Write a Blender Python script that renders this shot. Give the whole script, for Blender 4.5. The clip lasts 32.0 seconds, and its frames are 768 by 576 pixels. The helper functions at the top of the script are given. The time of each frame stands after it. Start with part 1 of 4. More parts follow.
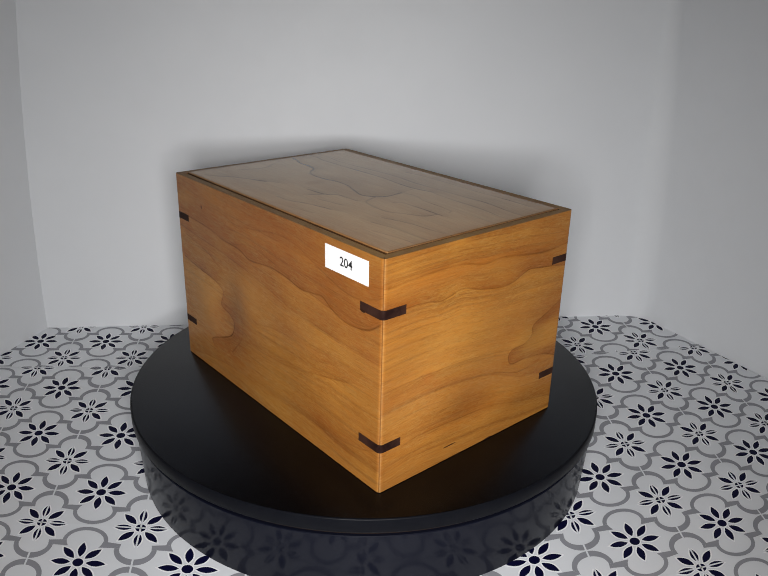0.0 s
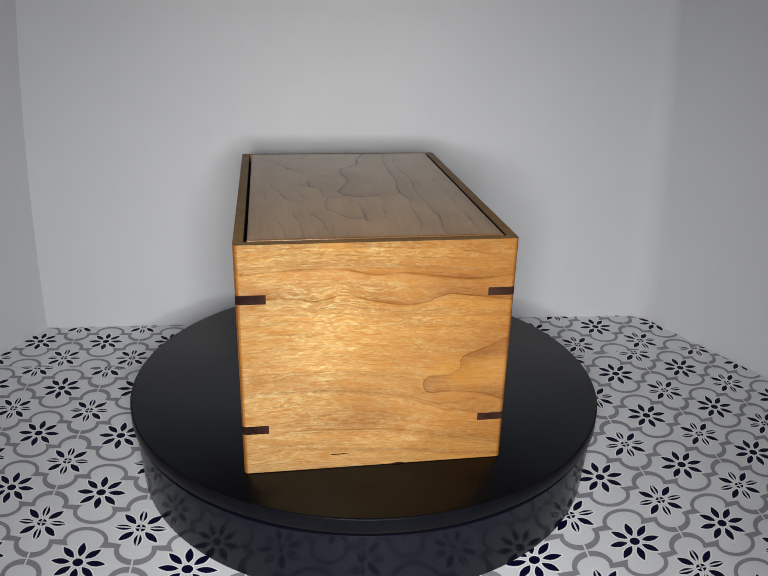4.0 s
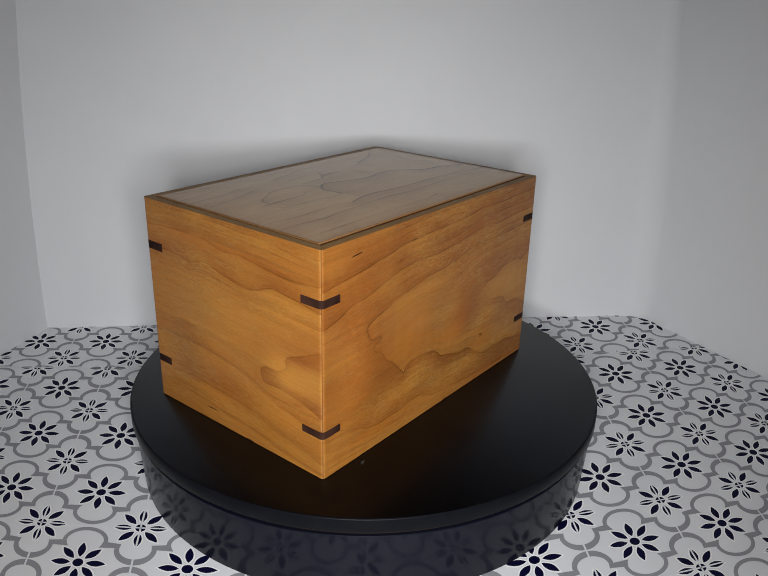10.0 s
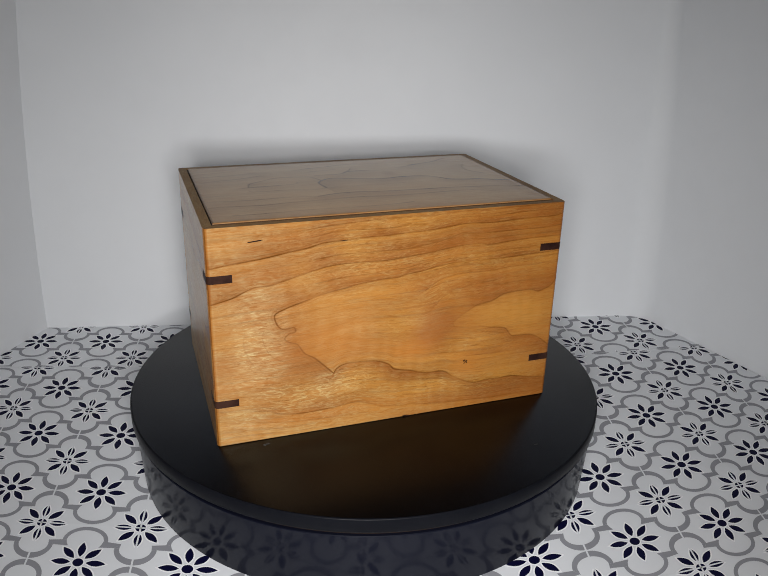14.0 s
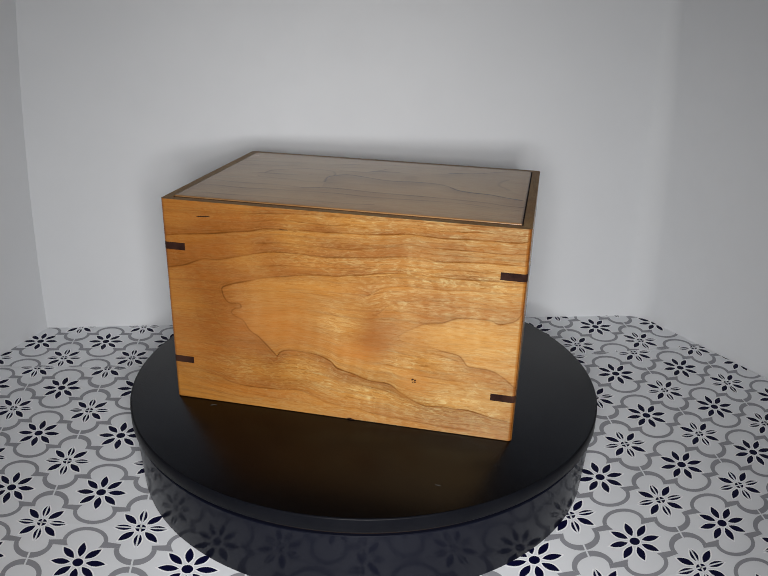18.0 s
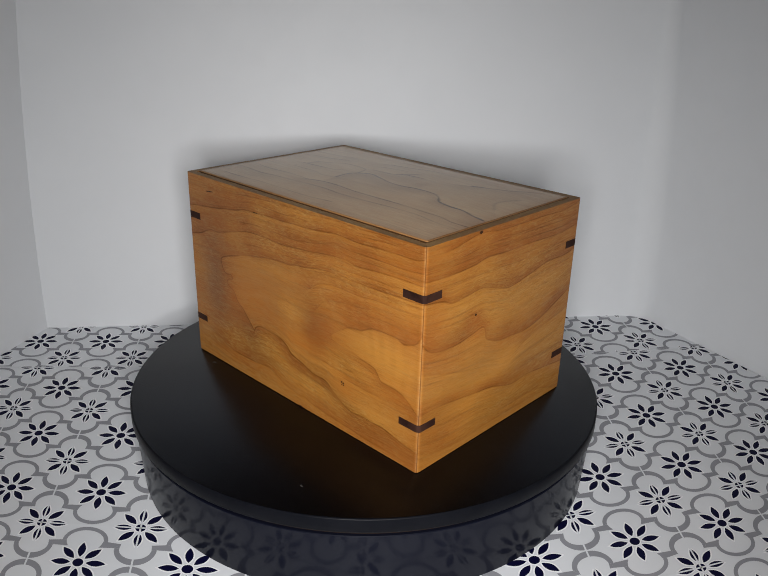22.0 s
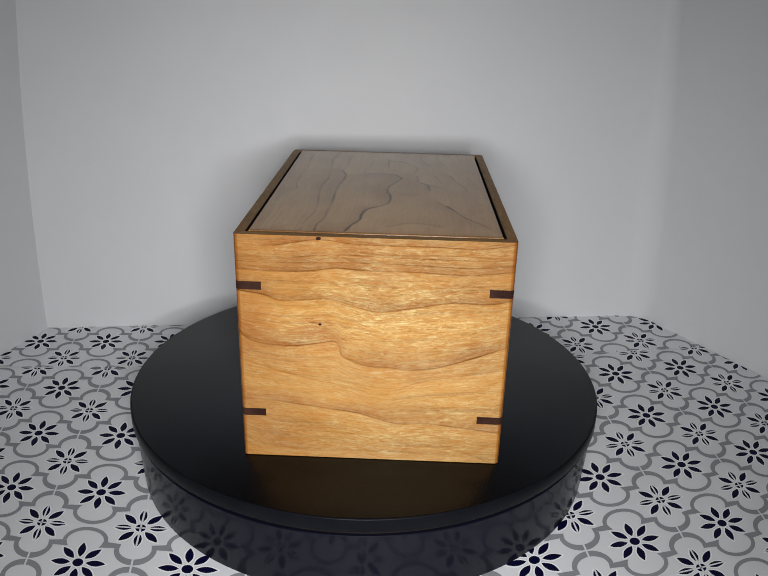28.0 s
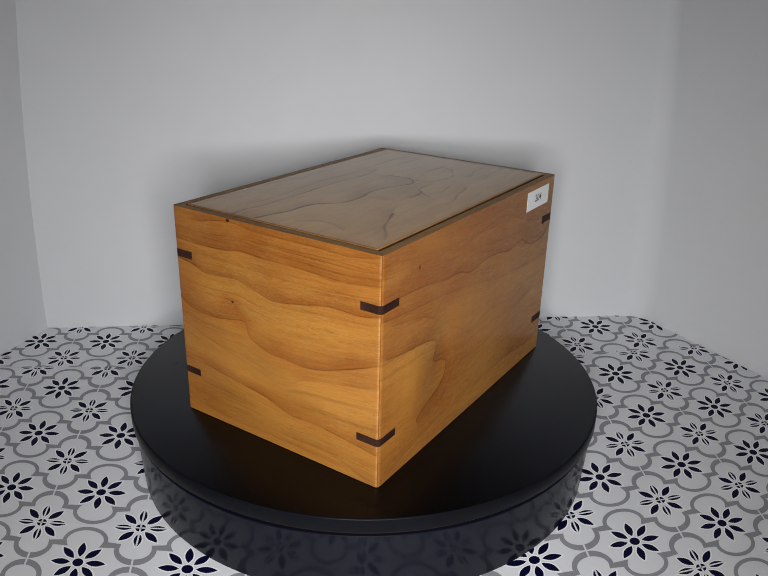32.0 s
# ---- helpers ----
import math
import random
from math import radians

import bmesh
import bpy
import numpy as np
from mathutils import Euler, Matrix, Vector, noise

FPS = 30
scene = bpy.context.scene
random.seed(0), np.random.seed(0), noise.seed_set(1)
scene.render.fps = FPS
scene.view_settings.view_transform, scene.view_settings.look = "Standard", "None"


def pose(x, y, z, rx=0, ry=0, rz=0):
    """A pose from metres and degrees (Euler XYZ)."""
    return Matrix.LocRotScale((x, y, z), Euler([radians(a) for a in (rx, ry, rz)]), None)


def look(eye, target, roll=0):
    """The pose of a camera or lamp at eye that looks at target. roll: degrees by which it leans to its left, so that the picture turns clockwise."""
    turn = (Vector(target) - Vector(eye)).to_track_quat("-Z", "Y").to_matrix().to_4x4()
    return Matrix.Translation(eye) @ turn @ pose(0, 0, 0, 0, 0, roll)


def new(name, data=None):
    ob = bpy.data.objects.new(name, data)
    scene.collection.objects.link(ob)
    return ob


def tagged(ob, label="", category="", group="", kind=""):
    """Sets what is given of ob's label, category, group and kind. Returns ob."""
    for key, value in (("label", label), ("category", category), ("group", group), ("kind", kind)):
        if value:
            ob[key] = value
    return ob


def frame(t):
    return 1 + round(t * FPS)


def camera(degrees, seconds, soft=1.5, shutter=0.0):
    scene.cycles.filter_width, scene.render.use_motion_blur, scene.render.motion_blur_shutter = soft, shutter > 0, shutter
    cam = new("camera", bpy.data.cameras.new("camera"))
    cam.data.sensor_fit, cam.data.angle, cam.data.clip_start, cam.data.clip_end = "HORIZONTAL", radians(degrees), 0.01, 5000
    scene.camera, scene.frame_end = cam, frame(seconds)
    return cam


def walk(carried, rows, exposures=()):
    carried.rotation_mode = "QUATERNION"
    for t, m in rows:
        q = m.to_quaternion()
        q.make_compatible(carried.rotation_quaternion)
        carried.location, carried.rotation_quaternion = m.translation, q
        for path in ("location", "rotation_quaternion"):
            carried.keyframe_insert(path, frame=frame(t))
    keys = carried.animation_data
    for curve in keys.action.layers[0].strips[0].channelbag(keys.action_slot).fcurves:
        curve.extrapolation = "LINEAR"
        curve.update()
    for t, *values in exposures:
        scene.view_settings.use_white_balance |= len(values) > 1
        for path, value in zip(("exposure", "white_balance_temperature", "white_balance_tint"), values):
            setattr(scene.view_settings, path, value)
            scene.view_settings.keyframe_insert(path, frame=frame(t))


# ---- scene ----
cam = camera(54.436, 32.0, soft=0.5)
EYE = Vector((0.0, -0.5880, 0.3845))
AIM = Vector((0.02263, 0.92828, -0.37119))          # the way the lens points
VIEW = look(EYE, EYE + AIM, 1.3945)
walk(cam, [(0.0, VIEW), (32.0, VIEW)], exposures=[(0.0, 0.03), (2.0, 0.0), (6.0, -0.04), (8.0, -0.05), (11.0, 0.05), (14.0, 0.08), (18.0, 0.06), (21.0, 0.08),
                                                  (25.0, 0.06), (29.0, -0.08), (32.0, -0.02)])

# ---- light: a ring of small lamps round the lens, in a closed white booth ----
world = bpy.data.worlds.new("world")
scene.world = world
world.use_nodes = True
world.node_tree.nodes["Background"].inputs["Color"].default_value = (0.9, 0.95, 1.0, 1)
world.node_tree.nodes["Background"].inputs["Strength"].default_value = 0.02
RING_RADIUS, RING_WATTS, RING_COUNT = 0.070, 0.180, 8
for k in range(RING_COUNT):
    a = 2 * math.pi * (k + 0.5) / RING_COUNT
    lamp = bpy.data.lights.new("ring_lamp", "AREA")
    lamp.shape, lamp.size, lamp.energy, lamp.spread = "DISK", 0.045, RING_WATTS, radians(87)
    lamp.color = (1.0, 0.992, 0.986)
    ob = new("ring_lamp", lamp)
    ob.matrix_world = VIEW @ pose(RING_RADIUS * math.cos(a) + 0.010, RING_RADIUS * math.sin(a) - 0.062, 0.050, 1, 1.5, 0)


# ---- materials ----
def material(name):
    m = bpy.data.materials.new(name)
    m.use_nodes = True
    return m, m.node_tree.nodes, m.node_tree.links, m.node_tree.nodes["Principled BSDF"]


def ramp(nodes, links, value, stops):
    r = nodes.new("ShaderNodeValToRGB")
    links.new(value, r.inputs["Fac"])
    while len(r.color_ramp.elements) < len(stops):
        r.color_ramp.elements.new(0.5)
    for e, (at, c) in zip(r.color_ramp.elements, stops):
        e.position, e.color = at, (*c, 1) if len(c) == 3 else c
    return r.outputs["Color"]


def stretched_noise(nodes, links, vector, scale, detail=4.0, rough=0.55, distort=0.0):
    mp = nodes.new("ShaderNodeMapping")
    mp.inputs["Scale"].default_value = scale
    links.new(vector, mp.inputs["Vector"])
    n = nodes.new("ShaderNodeTexNoise")
    n.inputs["Scale"].default_value = 1.0
    n.inputs["Detail"].default_value, n.inputs["Roughness"].default_value = detail, rough
    n.inputs["Distortion"].default_value = distort
    links.new(mp.outputs["Vector"], n.inputs["Vector"])
    return n.outputs["Fac"]


def mix(nodes, links, fac, a, b, blend="MIX"):
    n = nodes.new("ShaderNodeMix")
    n.data_type, n.blend_type, n.clamp_factor = "RGBA", blend, True
    for key, v in ((0, fac), (6, a), (7, b)):
        if hasattr(v, "is_linked"):
            links.new(v, n.inputs[key])
        elif key == 0:
            n.inputs[0].default_value = v
        else:
            n.inputs[key].default_value = (*v, 1)
    return n.outputs[2]


def math_node(nodes, links, op, a, b=0.0):
    n = nodes.new("ShaderNodeMath")
    n.operation = op
    for i, v in enumerate((a, b)):
        if hasattr(v, "is_linked"):
            links.new(v, n.inputs[i])
        else:
            n.inputs[i].default_value = v
    return n.outputs[0]


def bump(nodes, links, shader, height, strength, distance):
    b = nodes.new("ShaderNodeBump")
    b.inputs["Strength"].default_value, b.inputs["Distance"].default_value = strength, distance
    links.new(height, b.inputs["Height"])
    links.new(b.outputs["Normal"], shader.inputs["Normal"])


def attribute(nodes, name):
    n = nodes.new("ShaderNodeAttribute")
    n.attribute_name = name
    return n


def object_coords(nodes):
    return nodes.new("ShaderNodeTexCoord").outputs["Object"]


def wood_material(name, pale, deep, ring, rosy, coat=0.65, shine=1.12, strands=0.30, brushed=0.73, wave=1.0):
    """Oiled cherry: pale ground, deeper bands, figure lines carried by the board, fine fibres, flecks and pores."""
    m, n, l, s = material(name)
    board = attribute(n, "board").outputs["Vector"]
    line = attribute(n, "figure").outputs["Fac"]
    zones = n.new("ShaderNodeSeparateXYZ")
    l.new(attribute(n, "zones").outputs["Vector"], zones.inputs[0])
    tone, flecked, rose = zones.outputs
    broad = stretched_noise(n, l, board, (9, 24, 9), 3, 0.5, 0.6)
    zone = stretched_noise(n, l, board, (5, 40, 5), 2, 0.5, 0.4)
    band = stretched_noise(n, l, board, (7, 190, 9), 4, 0.62, 0.5)
    thin = stretched_noise(n, l, board, (5, 420, 9), 2, 0.5, 0.3)
    fibre = stretched_noise(n, l, board, (70, 1300, 9), 3, 0.6, 0.2)
    fleck = stretched_noise(n, l, board, (120, 430, 9), 3, 0.6, 1.4)
    patch = stretched_noise(n, l, board, (26, 20, 9), 2, 0.5, 0.8)
    depth = math_node(n, l, "SUBTRACT", ramp(n, l, broad, ((0.32, (0.10,) * 3), (0.70, (0.80,) * 3))), math_node(n, l, "MULTIPLY", tone, 1.0))
    c = mix(n, l, depth, pale, deep)
    redness = math_node(n, l, "ADD", ramp(n, l, zone, ((0.51, (0, 0, 0)), (0.68, (0.24,) * 3))), rose)
    c = mix(n, l, redness, c, rosy)
    brown = tuple(0.5 * a + 0.5 * b for a, b in zip(deep, ring))
    streak = math_node(n, l, "MULTIPLY_ADD", math_node(n, l, "MINIMUM", flecked, 0.0), 2.2)
    streak.node.inputs[2].default_value = 1.0
    streak = math_node(n, l, "MAXIMUM", streak, 0.12)
    c = mix(n, l, math_node(n, l, "MULTIPLY", streak, ramp(n, l, band, ((0.47, (0, 0, 0)), (0.72, (0.32,) * 3)))), c, brown)
    c = mix(n, l, math_node(n, l, "MULTIPLY", streak, ramp(n, l, thin, ((0.56, (0, 0, 0)), (0.66, (0.36,) * 3)))), c, brown)
    c = mix(n, l, ramp(n, l, fibre, ((0.48, (0, 0, 0)), (0.78, (strands,) * 3))), c, ring)
    pore = stretched_noise(n, l, board, (130, 1150, 9), 3, 0.65, 0.7)
    open_pores = math_node(n, l, "MAXIMUM", math_node(n, l, "ADD", flecked, 0.25), math_node(n, l, "MULTIPLY", line, 2.2))
    dashes = ramp(n, l, pore, ((0.55, (0, 0, 0)), (0.64, (0.75,) * 3)))
    c = mix(n, l, math_node(n, l, "MULTIPLY", open_pores, math_node(n, l, "MULTIPLY", dashes, 0.45)), c, ring)
    amount = math_node(n, l, "ADD", ramp(n, l, patch, ((0.45, (0.05,) * 3), (0.70, (0.45,) * 3))), flecked)
    glow = math_node(n, l, "MULTIPLY", ramp(n, l, fleck, ((0.46, (0, 0, 0)), (0.70, (0.60,) * 3))), amount)
    # pale flecks: partly the fibres' shimmer, put into the base colour
    c = mix(n, l, math_node(n, l, "MULTIPLY", glow, 0.45), c, tuple(min(1, a * b) for a, b in zip(pale, (1.22, 1.38, 1.60))))
    wobble = math_node(n, l, "MULTIPLY_ADD", fibre, 0.9)
    wobble.node.inputs[2].default_value = 0.6
    c = mix(n, l, math_node(n, l, "MULTIPLY", line, wobble), c, ring)
    c = mix(n, l, math_node(n, l, "MULTIPLY", attribute(n, "corner").outputs["Fac"], 0.12), c, (0.10, 0.026, 0.006))   # rounded corners darkened in colour as if turned from the light
    l.new(c, s.inputs["Base Color"])
    l.new(ramp(n, l, fleck, ((0.3, (0.74,) * 3), (0.7, (0.66,) * 3))), s.inputs["Roughness"])
    s.inputs["Coat Weight"].default_value, s.inputs["Coat Roughness"].default_value = coat, 0.17
    s.inputs["Coat IOR"].default_value = 1.33
    s.inputs["Specular Tint"].default_value, s.inputs["IOR"].default_value = (0.90, 1.0, 0.58, 1), 1.85
    flame = stretched_noise(n, l, board, (34, 90, 9), 4, 0.6, 1.2)
    sheen = ramp(n, l, flame, ((0.36, (0.60 * shine,) * 3), (0.64, (shine,) * 3)))
    sheen = math_node(n, l, "MULTIPLY", sheen, ramp(n, l, fleck, ((0.36, (0.62,) * 3), (0.66, (1.0,) * 3))))
    sheen = math_node(n, l, "MULTIPLY", sheen, math_node(n, l, "ADD", 1.0, math_node(n, l, "MULTIPLY", glow, 1.5)))
    strand = stretched_noise(n, l, board, (45, 900, 9), 4, 0.7, 0.5)
    sheen = math_node(n, l, "MULTIPLY", sheen, ramp(n, l, strand, ((0.34, (0.55,) * 3), (0.58, (1.0,) * 3))))
    sheen = math_node(n, l, "MULTIPLY", sheen, math_node(n, l, "SUBTRACT", 1.0, math_node(n, l, "MULTIPLY", dashes, 0.7)))
    corner_dull = math_node(n, l, "MULTIPLY", attribute(n, "corner").outputs["Fac"], 0.35)
    sheen = math_node(n, l, "MULTIPLY", sheen, math_node(n, l, "SUBTRACT", 1.0, corner_dull))
    dull = math_node(n, l, "SUBTRACT", 1.0, math_node(n, l, "MINIMUM", math_node(n, l, "MULTIPLY", line, 1.5), 0.92))
    l.new(math_node(n, l, "MULTIPLY", sheen, dull), s.inputs["Specular IOR Level"])
    if brushed:                            # the fibres lie along the boards and spread the light across them
        s.inputs["Anisotropic"].default_value, s.inputs["Anisotropic Rotation"].default_value = brushed, 0.25
        t = n.new("ShaderNodeTangent")
        t.direction_type, t.axis = "RADIAL", "Z"
        l.new(t.outputs["Tangent"], s.inputs["Tangent"])
    lift = n.new("ShaderNodeBump")         # the fibres dive into the board and come out of it
    lift.inputs["Strength"].default_value, lift.inputs["Distance"].default_value = 1.0, 1.0
    l.new(attribute(n, "swell").outputs["Fac"], lift.inputs["Height"])
    bump(n, l, s, strand, 0.10 * wave, 0.0004)
    l.new(lift.outputs["Normal"], s.inputs["Normal"].links[0].from_node.inputs["Normal"])
    curl = stretched_noise(n, l, board, (60, 130, 9), 1, 0.5, 1.6)        # the fibres dip and rise under the oil
    waves = n.new("ShaderNodeBump")
    waves.inputs["Strength"].default_value, waves.inputs["Distance"].default_value = wave, 0.0003
    l.new(curl, waves.inputs["Height"])
    l.new(waves.outputs["Normal"], s.inputs["Coat Normal"])
    return m


def plain_material(name, colour, other, rough, scale=60.0, metal=0.0, relief=0.0, coat=0.0, shine=0.5):
    m, n, l, s = material(name)
    co = object_coords(n)
    big = stretched_noise(n, l, co, (scale * 0.1,) * 3, 3)
    small = stretched_noise(n, l, co, (scale,) * 3, 4)
    c = mix(n, l, ramp(n, l, big, ((0.35, (0, 0, 0)), (0.65, (1, 1, 1)))), colour, other)
    c = mix(n, l, ramp(n, l, small, ((0.45, (0, 0, 0)), (0.8, (0.5,) * 3))), c, other)
    l.new(c, s.inputs["Base Color"])
    l.new(ramp(n, l, small, ((0.3, (rough * 0.85,) * 3), (0.7, (min(1, rough * 1.15),) * 3))), s.inputs["Roughness"])
    s.inputs["Metallic"].default_value, s.inputs["Coat Weight"].default_value = metal, coat
    s.inputs["Coat Roughness"].default_value = 0.12
    s.inputs["Coat Tint"].default_value = (0.86, 0.94, 1.0, 1)
    s.inputs["Specular IOR Level"].default_value = shine
    if relief:
        bump(n, l, s, small, relief, 0.0004)
    return m


PALE, DEEP, RING, ROSY = (0.392, 0.162, 0.0255), (0.268, 0.082, 0.0110), (0.080, 0.0280, 0.0050), (0.372, 0.118, 0.0145)
CHERRY = wood_material("oiled_cherry", PALE, DEEP, RING, ROSY)
# rim tops: matter cherry with low-angle reflection greyed into its colour
GREYED_EDGE = wood_material("greyed_cherry_edge", (0.315, 0.172, 0.052), (0.235, 0.110, 0.028), (0.060, 0.026, 0.007), (0.20, 0.082, 0.016), 0.16, 0.4, 0.3, 0.0, 0.5)
# paler board, greyed further by the wall's reflection put into its colour
LID_CHERRY = wood_material("pale_cherry_sheen", (0.545, 0.330, 0.160), (0.410, 0.222, 0.095), (0.030, 0.017, 0.010), (0.30, 0.115, 0.026), 0.9, 0.8, 0.10, 0.0, 0.25)
LID_EDGE = plain_material("brown_lid_edge", (0.085, 0.034, 0.009), (0.055, 0.022, 0.006), 0.6, 300, shine=0.2)
WALNUT = plain_material("walnut_key", (0.013, 0.0056, 0.0048), (0.042, 0.019, 0.013), 0.5, 500, relief=0.2, shine=0.05)
# near-black for the turntable's recess and for shade painted into the lid gap
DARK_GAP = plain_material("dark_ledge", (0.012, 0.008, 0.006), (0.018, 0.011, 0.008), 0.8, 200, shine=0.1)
WALL = plain_material("white_board", (0.770, 0.785, 0.806), (0.740, 0.755, 0.777), 0.75, 40, relief=0.05)
ROOM = plain_material("dim_room_paint", (0.10, 0.10, 0.105), (0.085, 0.085, 0.09), 0.8, 20)
PLATE = plain_material("black_satin_plate", (0.0009, 0.0007, 0.0007), (0.0013, 0.0011, 0.0011), 0.27, 80)
RIM = plain_material("black_plate_edge", (0.0042, 0.0046, 0.0066), (0.0056, 0.0060, 0.0082), 0.34, 500, shine=0.06)
GLOSS = plain_material("black_gloss_plastic", (0.0032, 0.0038, 0.0085), (0.0044, 0.0050, 0.0105), 0.42, 30, coat=0.38, shine=0.05)
SHEET = plain_material("vinyl_ground", (0.785, 0.80, 0.828), (0.745, 0.76, 0.789), 0.5, 120, shine=0.3)
WHITE_INK = plain_material("vinyl_white", (0.93, 0.935, 0.95), (0.90, 0.905, 0.92), 0.5, 120, shine=0.3)
GREY_INK = plain_material("vinyl_grey", (0.30, 0.303, 0.330), (0.27, 0.273, 0.298), 0.5, 300, shine=0.3)
NAVY_INK = plain_material("vinyl_navy", (0.003, 0.003, 0.024), (0.0045, 0.0045, 0.030), 0.5, 300, shine=0.05)
PAPER = plain_material("label_paper", (0.88, 0.88, 0.88), (0.85, 0.85, 0.85), 0.6, 300)
BLACK_INK = plain_material("label_ink", (0.01, 0.01, 0.01), (0.015, 0.015, 0.015), 0.5, 300)
DUST = plain_material("dust", (0.05, 0.05, 0.048), (0.035, 0.035, 0.033), 0.8, 300)
PITCH = plain_material("dark_knot", (0.016, 0.006, 0.003), (0.03, 0.011, 0.005), 0.7, 800, shine=0.1)


def satin_gloss():
    """The plate's satin: bluish, and less glossy at low angles."""
    n, l = PLATE.node_tree.nodes, PLATE.node_tree.links
    s = n["Principled BSDF"]
    s.inputs["Specular Tint"].default_value = (0.68, 0.78, 1.0, 1)
    l.remove(s.inputs["Roughness"].links[0])
    s.inputs["Roughness"].default_value = 0.27
    weight = n.new("ShaderNodeLayerWeight")
    l.new(ramp(n, l, weight.outputs["Facing"], ((0.36, (0.48,) * 3), (0.46, (0.40,) * 3), (0.58, (0.20,) * 3), (0.72, (0.08,) * 3))), s.inputs["Specular IOR Level"])


satin_gloss()


# ---- mesh helpers ----
def part(name, bm, mat, parent=None, label="", smooth=False):
    me = bpy.data.meshes.new(name)
    bm.to_mesh(me)
    bm.free()
    me.materials.append(mat)
    if smooth:
        for f in me.polygons:
            f.use_smooth = True
    ob = new(name, me)
    if parent:
        ob.parent = parent
    if label:
        ob["label"] = label
    return ob


def prism(points, z0, z1):
    """A closed block over a plan outline (counter-clockwise)."""
    bm = bmesh.new()
    low = [bm.verts.new((x, y, z0)) for x, y in points]
    high = [bm.verts.new((x, y, z1)) for x, y in points]
    bm.faces.new(high)
    bm.faces.new(low[::-1])
    for i in range(len(points)):
        j = (i + 1) % len(points)
        bm.faces.new((low[i], low[j], high[j], high[i]))
    return bm


def lathe(profile, steps=192):
    """A closed turned body from (radius, height) pairs, from the axis below to the axis above."""
    bm = bmesh.new()
    rings = []
    for r, z in profile:
        if r < 1e-6:
            rings.append([bm.verts.new((0, 0, z))])
        else:
            rings.append([bm.verts.new((r * math.cos(2 * math.pi * k / steps), r * math.sin(2 * math.pi * k / steps), z)) for k in range(steps)])
    for a, b in zip(rings, rings[1:]):
        for k in range(steps):
            j = (k + 1) % steps
            if len(a) == 1:
                bm.faces.new((a[0], b[j], b[k]))
            elif len(b) == 1:
                bm.faces.new((a[k], a[j], b[0]))
            else:
                bm.faces.new((a[k], a[j], b[j], b[k]))
    return bm


def mark_sharp(ob, degrees=30):
    bm = bmesh.new()
    bm.from_mesh(ob.data)
    for e in bm.edges:
        e.smooth = e.calc_face_angle(0) < radians(degrees)
    bm.to_mesh(ob.data)
    bm.free()


# ---- the booth ----
BACK_L, BACK_R = Vector((-0.3810, 0.2286)), Vector((0.3512, 0.2922))
DIR_L, DIR_R = Vector((-0.0222, -0.0744)).normalized(), Vector((0.0879, -0.1664)).normalized()
FRONT_L, FRONT_R = BACK_L + DIR_L * 1.42, BACK_R + DIR_R * 1.52
WALL_TOP = 0.95


def wall(name, a, b, outward, inward, lean, label, bend=()):
    """A thin board from a to b on the table, bowed a little inwards towards its top; bend: plan points of its rounded inner corner before a."""
    t, rows = 0.012, 20
    bm = bmesh.new()
    rings = []
    for k in range(rows + 1):
        z = -0.004 + (WALL_TOP + 0.004) * k / rows
        h = max(0.0, z)
        bow = lean * (h * h if h < 0.45 else 0.9 * h - 0.2025)
        off = inward * bow
        inner = [p + inward * (bow * (i + 1) / (len(bend) + 1)) for i, p in enumerate(bend)]
        plan = inner + [a + off, b + off, b + off + outward * t, a + off + outward * t] + [p + outward * 0.03 for p in inner[:1]]
        rings.append([bm.verts.new((p.x, p.y, z)) for p in plan])
    bm.faces.new(rings[-1])
    bm.faces.new(rings[0][::-1])
    n = len(rings[0])
    for lo, hi in zip(rings, rings[1:]):
        for k in range(n):
            bm.faces.new((lo[k], lo[(k + 1) % n], hi[(k + 1) % n], hi[k]))
    bmesh.ops.recalc_face_normals(bm, faces=bm.faces)
    ob = tagged(part(name, bm, WALL, smooth=True), label, "wall", kind="structure")
    mark_sharp(ob)
    return ob


def side_of(a, b):
    d = (b - a).normalized()
    n = Vector((-d.y, d.x))
    return n if n.dot(Vector((0.0, -0.3)) - a) < 0 else -n


ALONG = (BACK_R - BACK_L).normalized()
wall("wall_back", BACK_L - ALONG * 0.05, BACK_R + ALONG * 0.05, side_of(BACK_L, BACK_R), ALONG, 0.0, "plain white back board of the booth")
wall("wall_left", BACK_L, FRONT_L, side_of(BACK_L, FRONT_L), ALONG, 0.145, "plain white splayed side board of the booth")
BEND = 0.040                          # radius of the soft bend into the right-hand board
half = math.acos(max(-1, min(1, ALONG.dot(DIR_R)))) / 2
reach = BEND * math.tan(half)
hub = BACK_R - ALONG * reach + Vector((ALONG.y, -ALONG.x)) * BEND
bend = []
for k in range(8):
    a = 2 * half * k / 8
    out = Vector((-ALONG.y, ALONG.x)) * math.cos(a) + ALONG * math.sin(a)
    bend.append(hub + out * (BEND + (0.0004 if k else -0.0002)))
wall("wall_right", BACK_R + DIR_R * reach, FRONT_R, side_of(BACK_R, FRONT_R), -ALONG, 0.175, "plain white side board bent softly round from the back", bend)
OUTLINE = [tuple(FRONT_L), tuple(FRONT_R), tuple(BACK_R), tuple(BACK_L)]
tagged(part("floor", prism(OUTLINE, -0.03, -0.0045), WALL), "pale table top beneath the vinyl sheets", "floor", kind="structure")


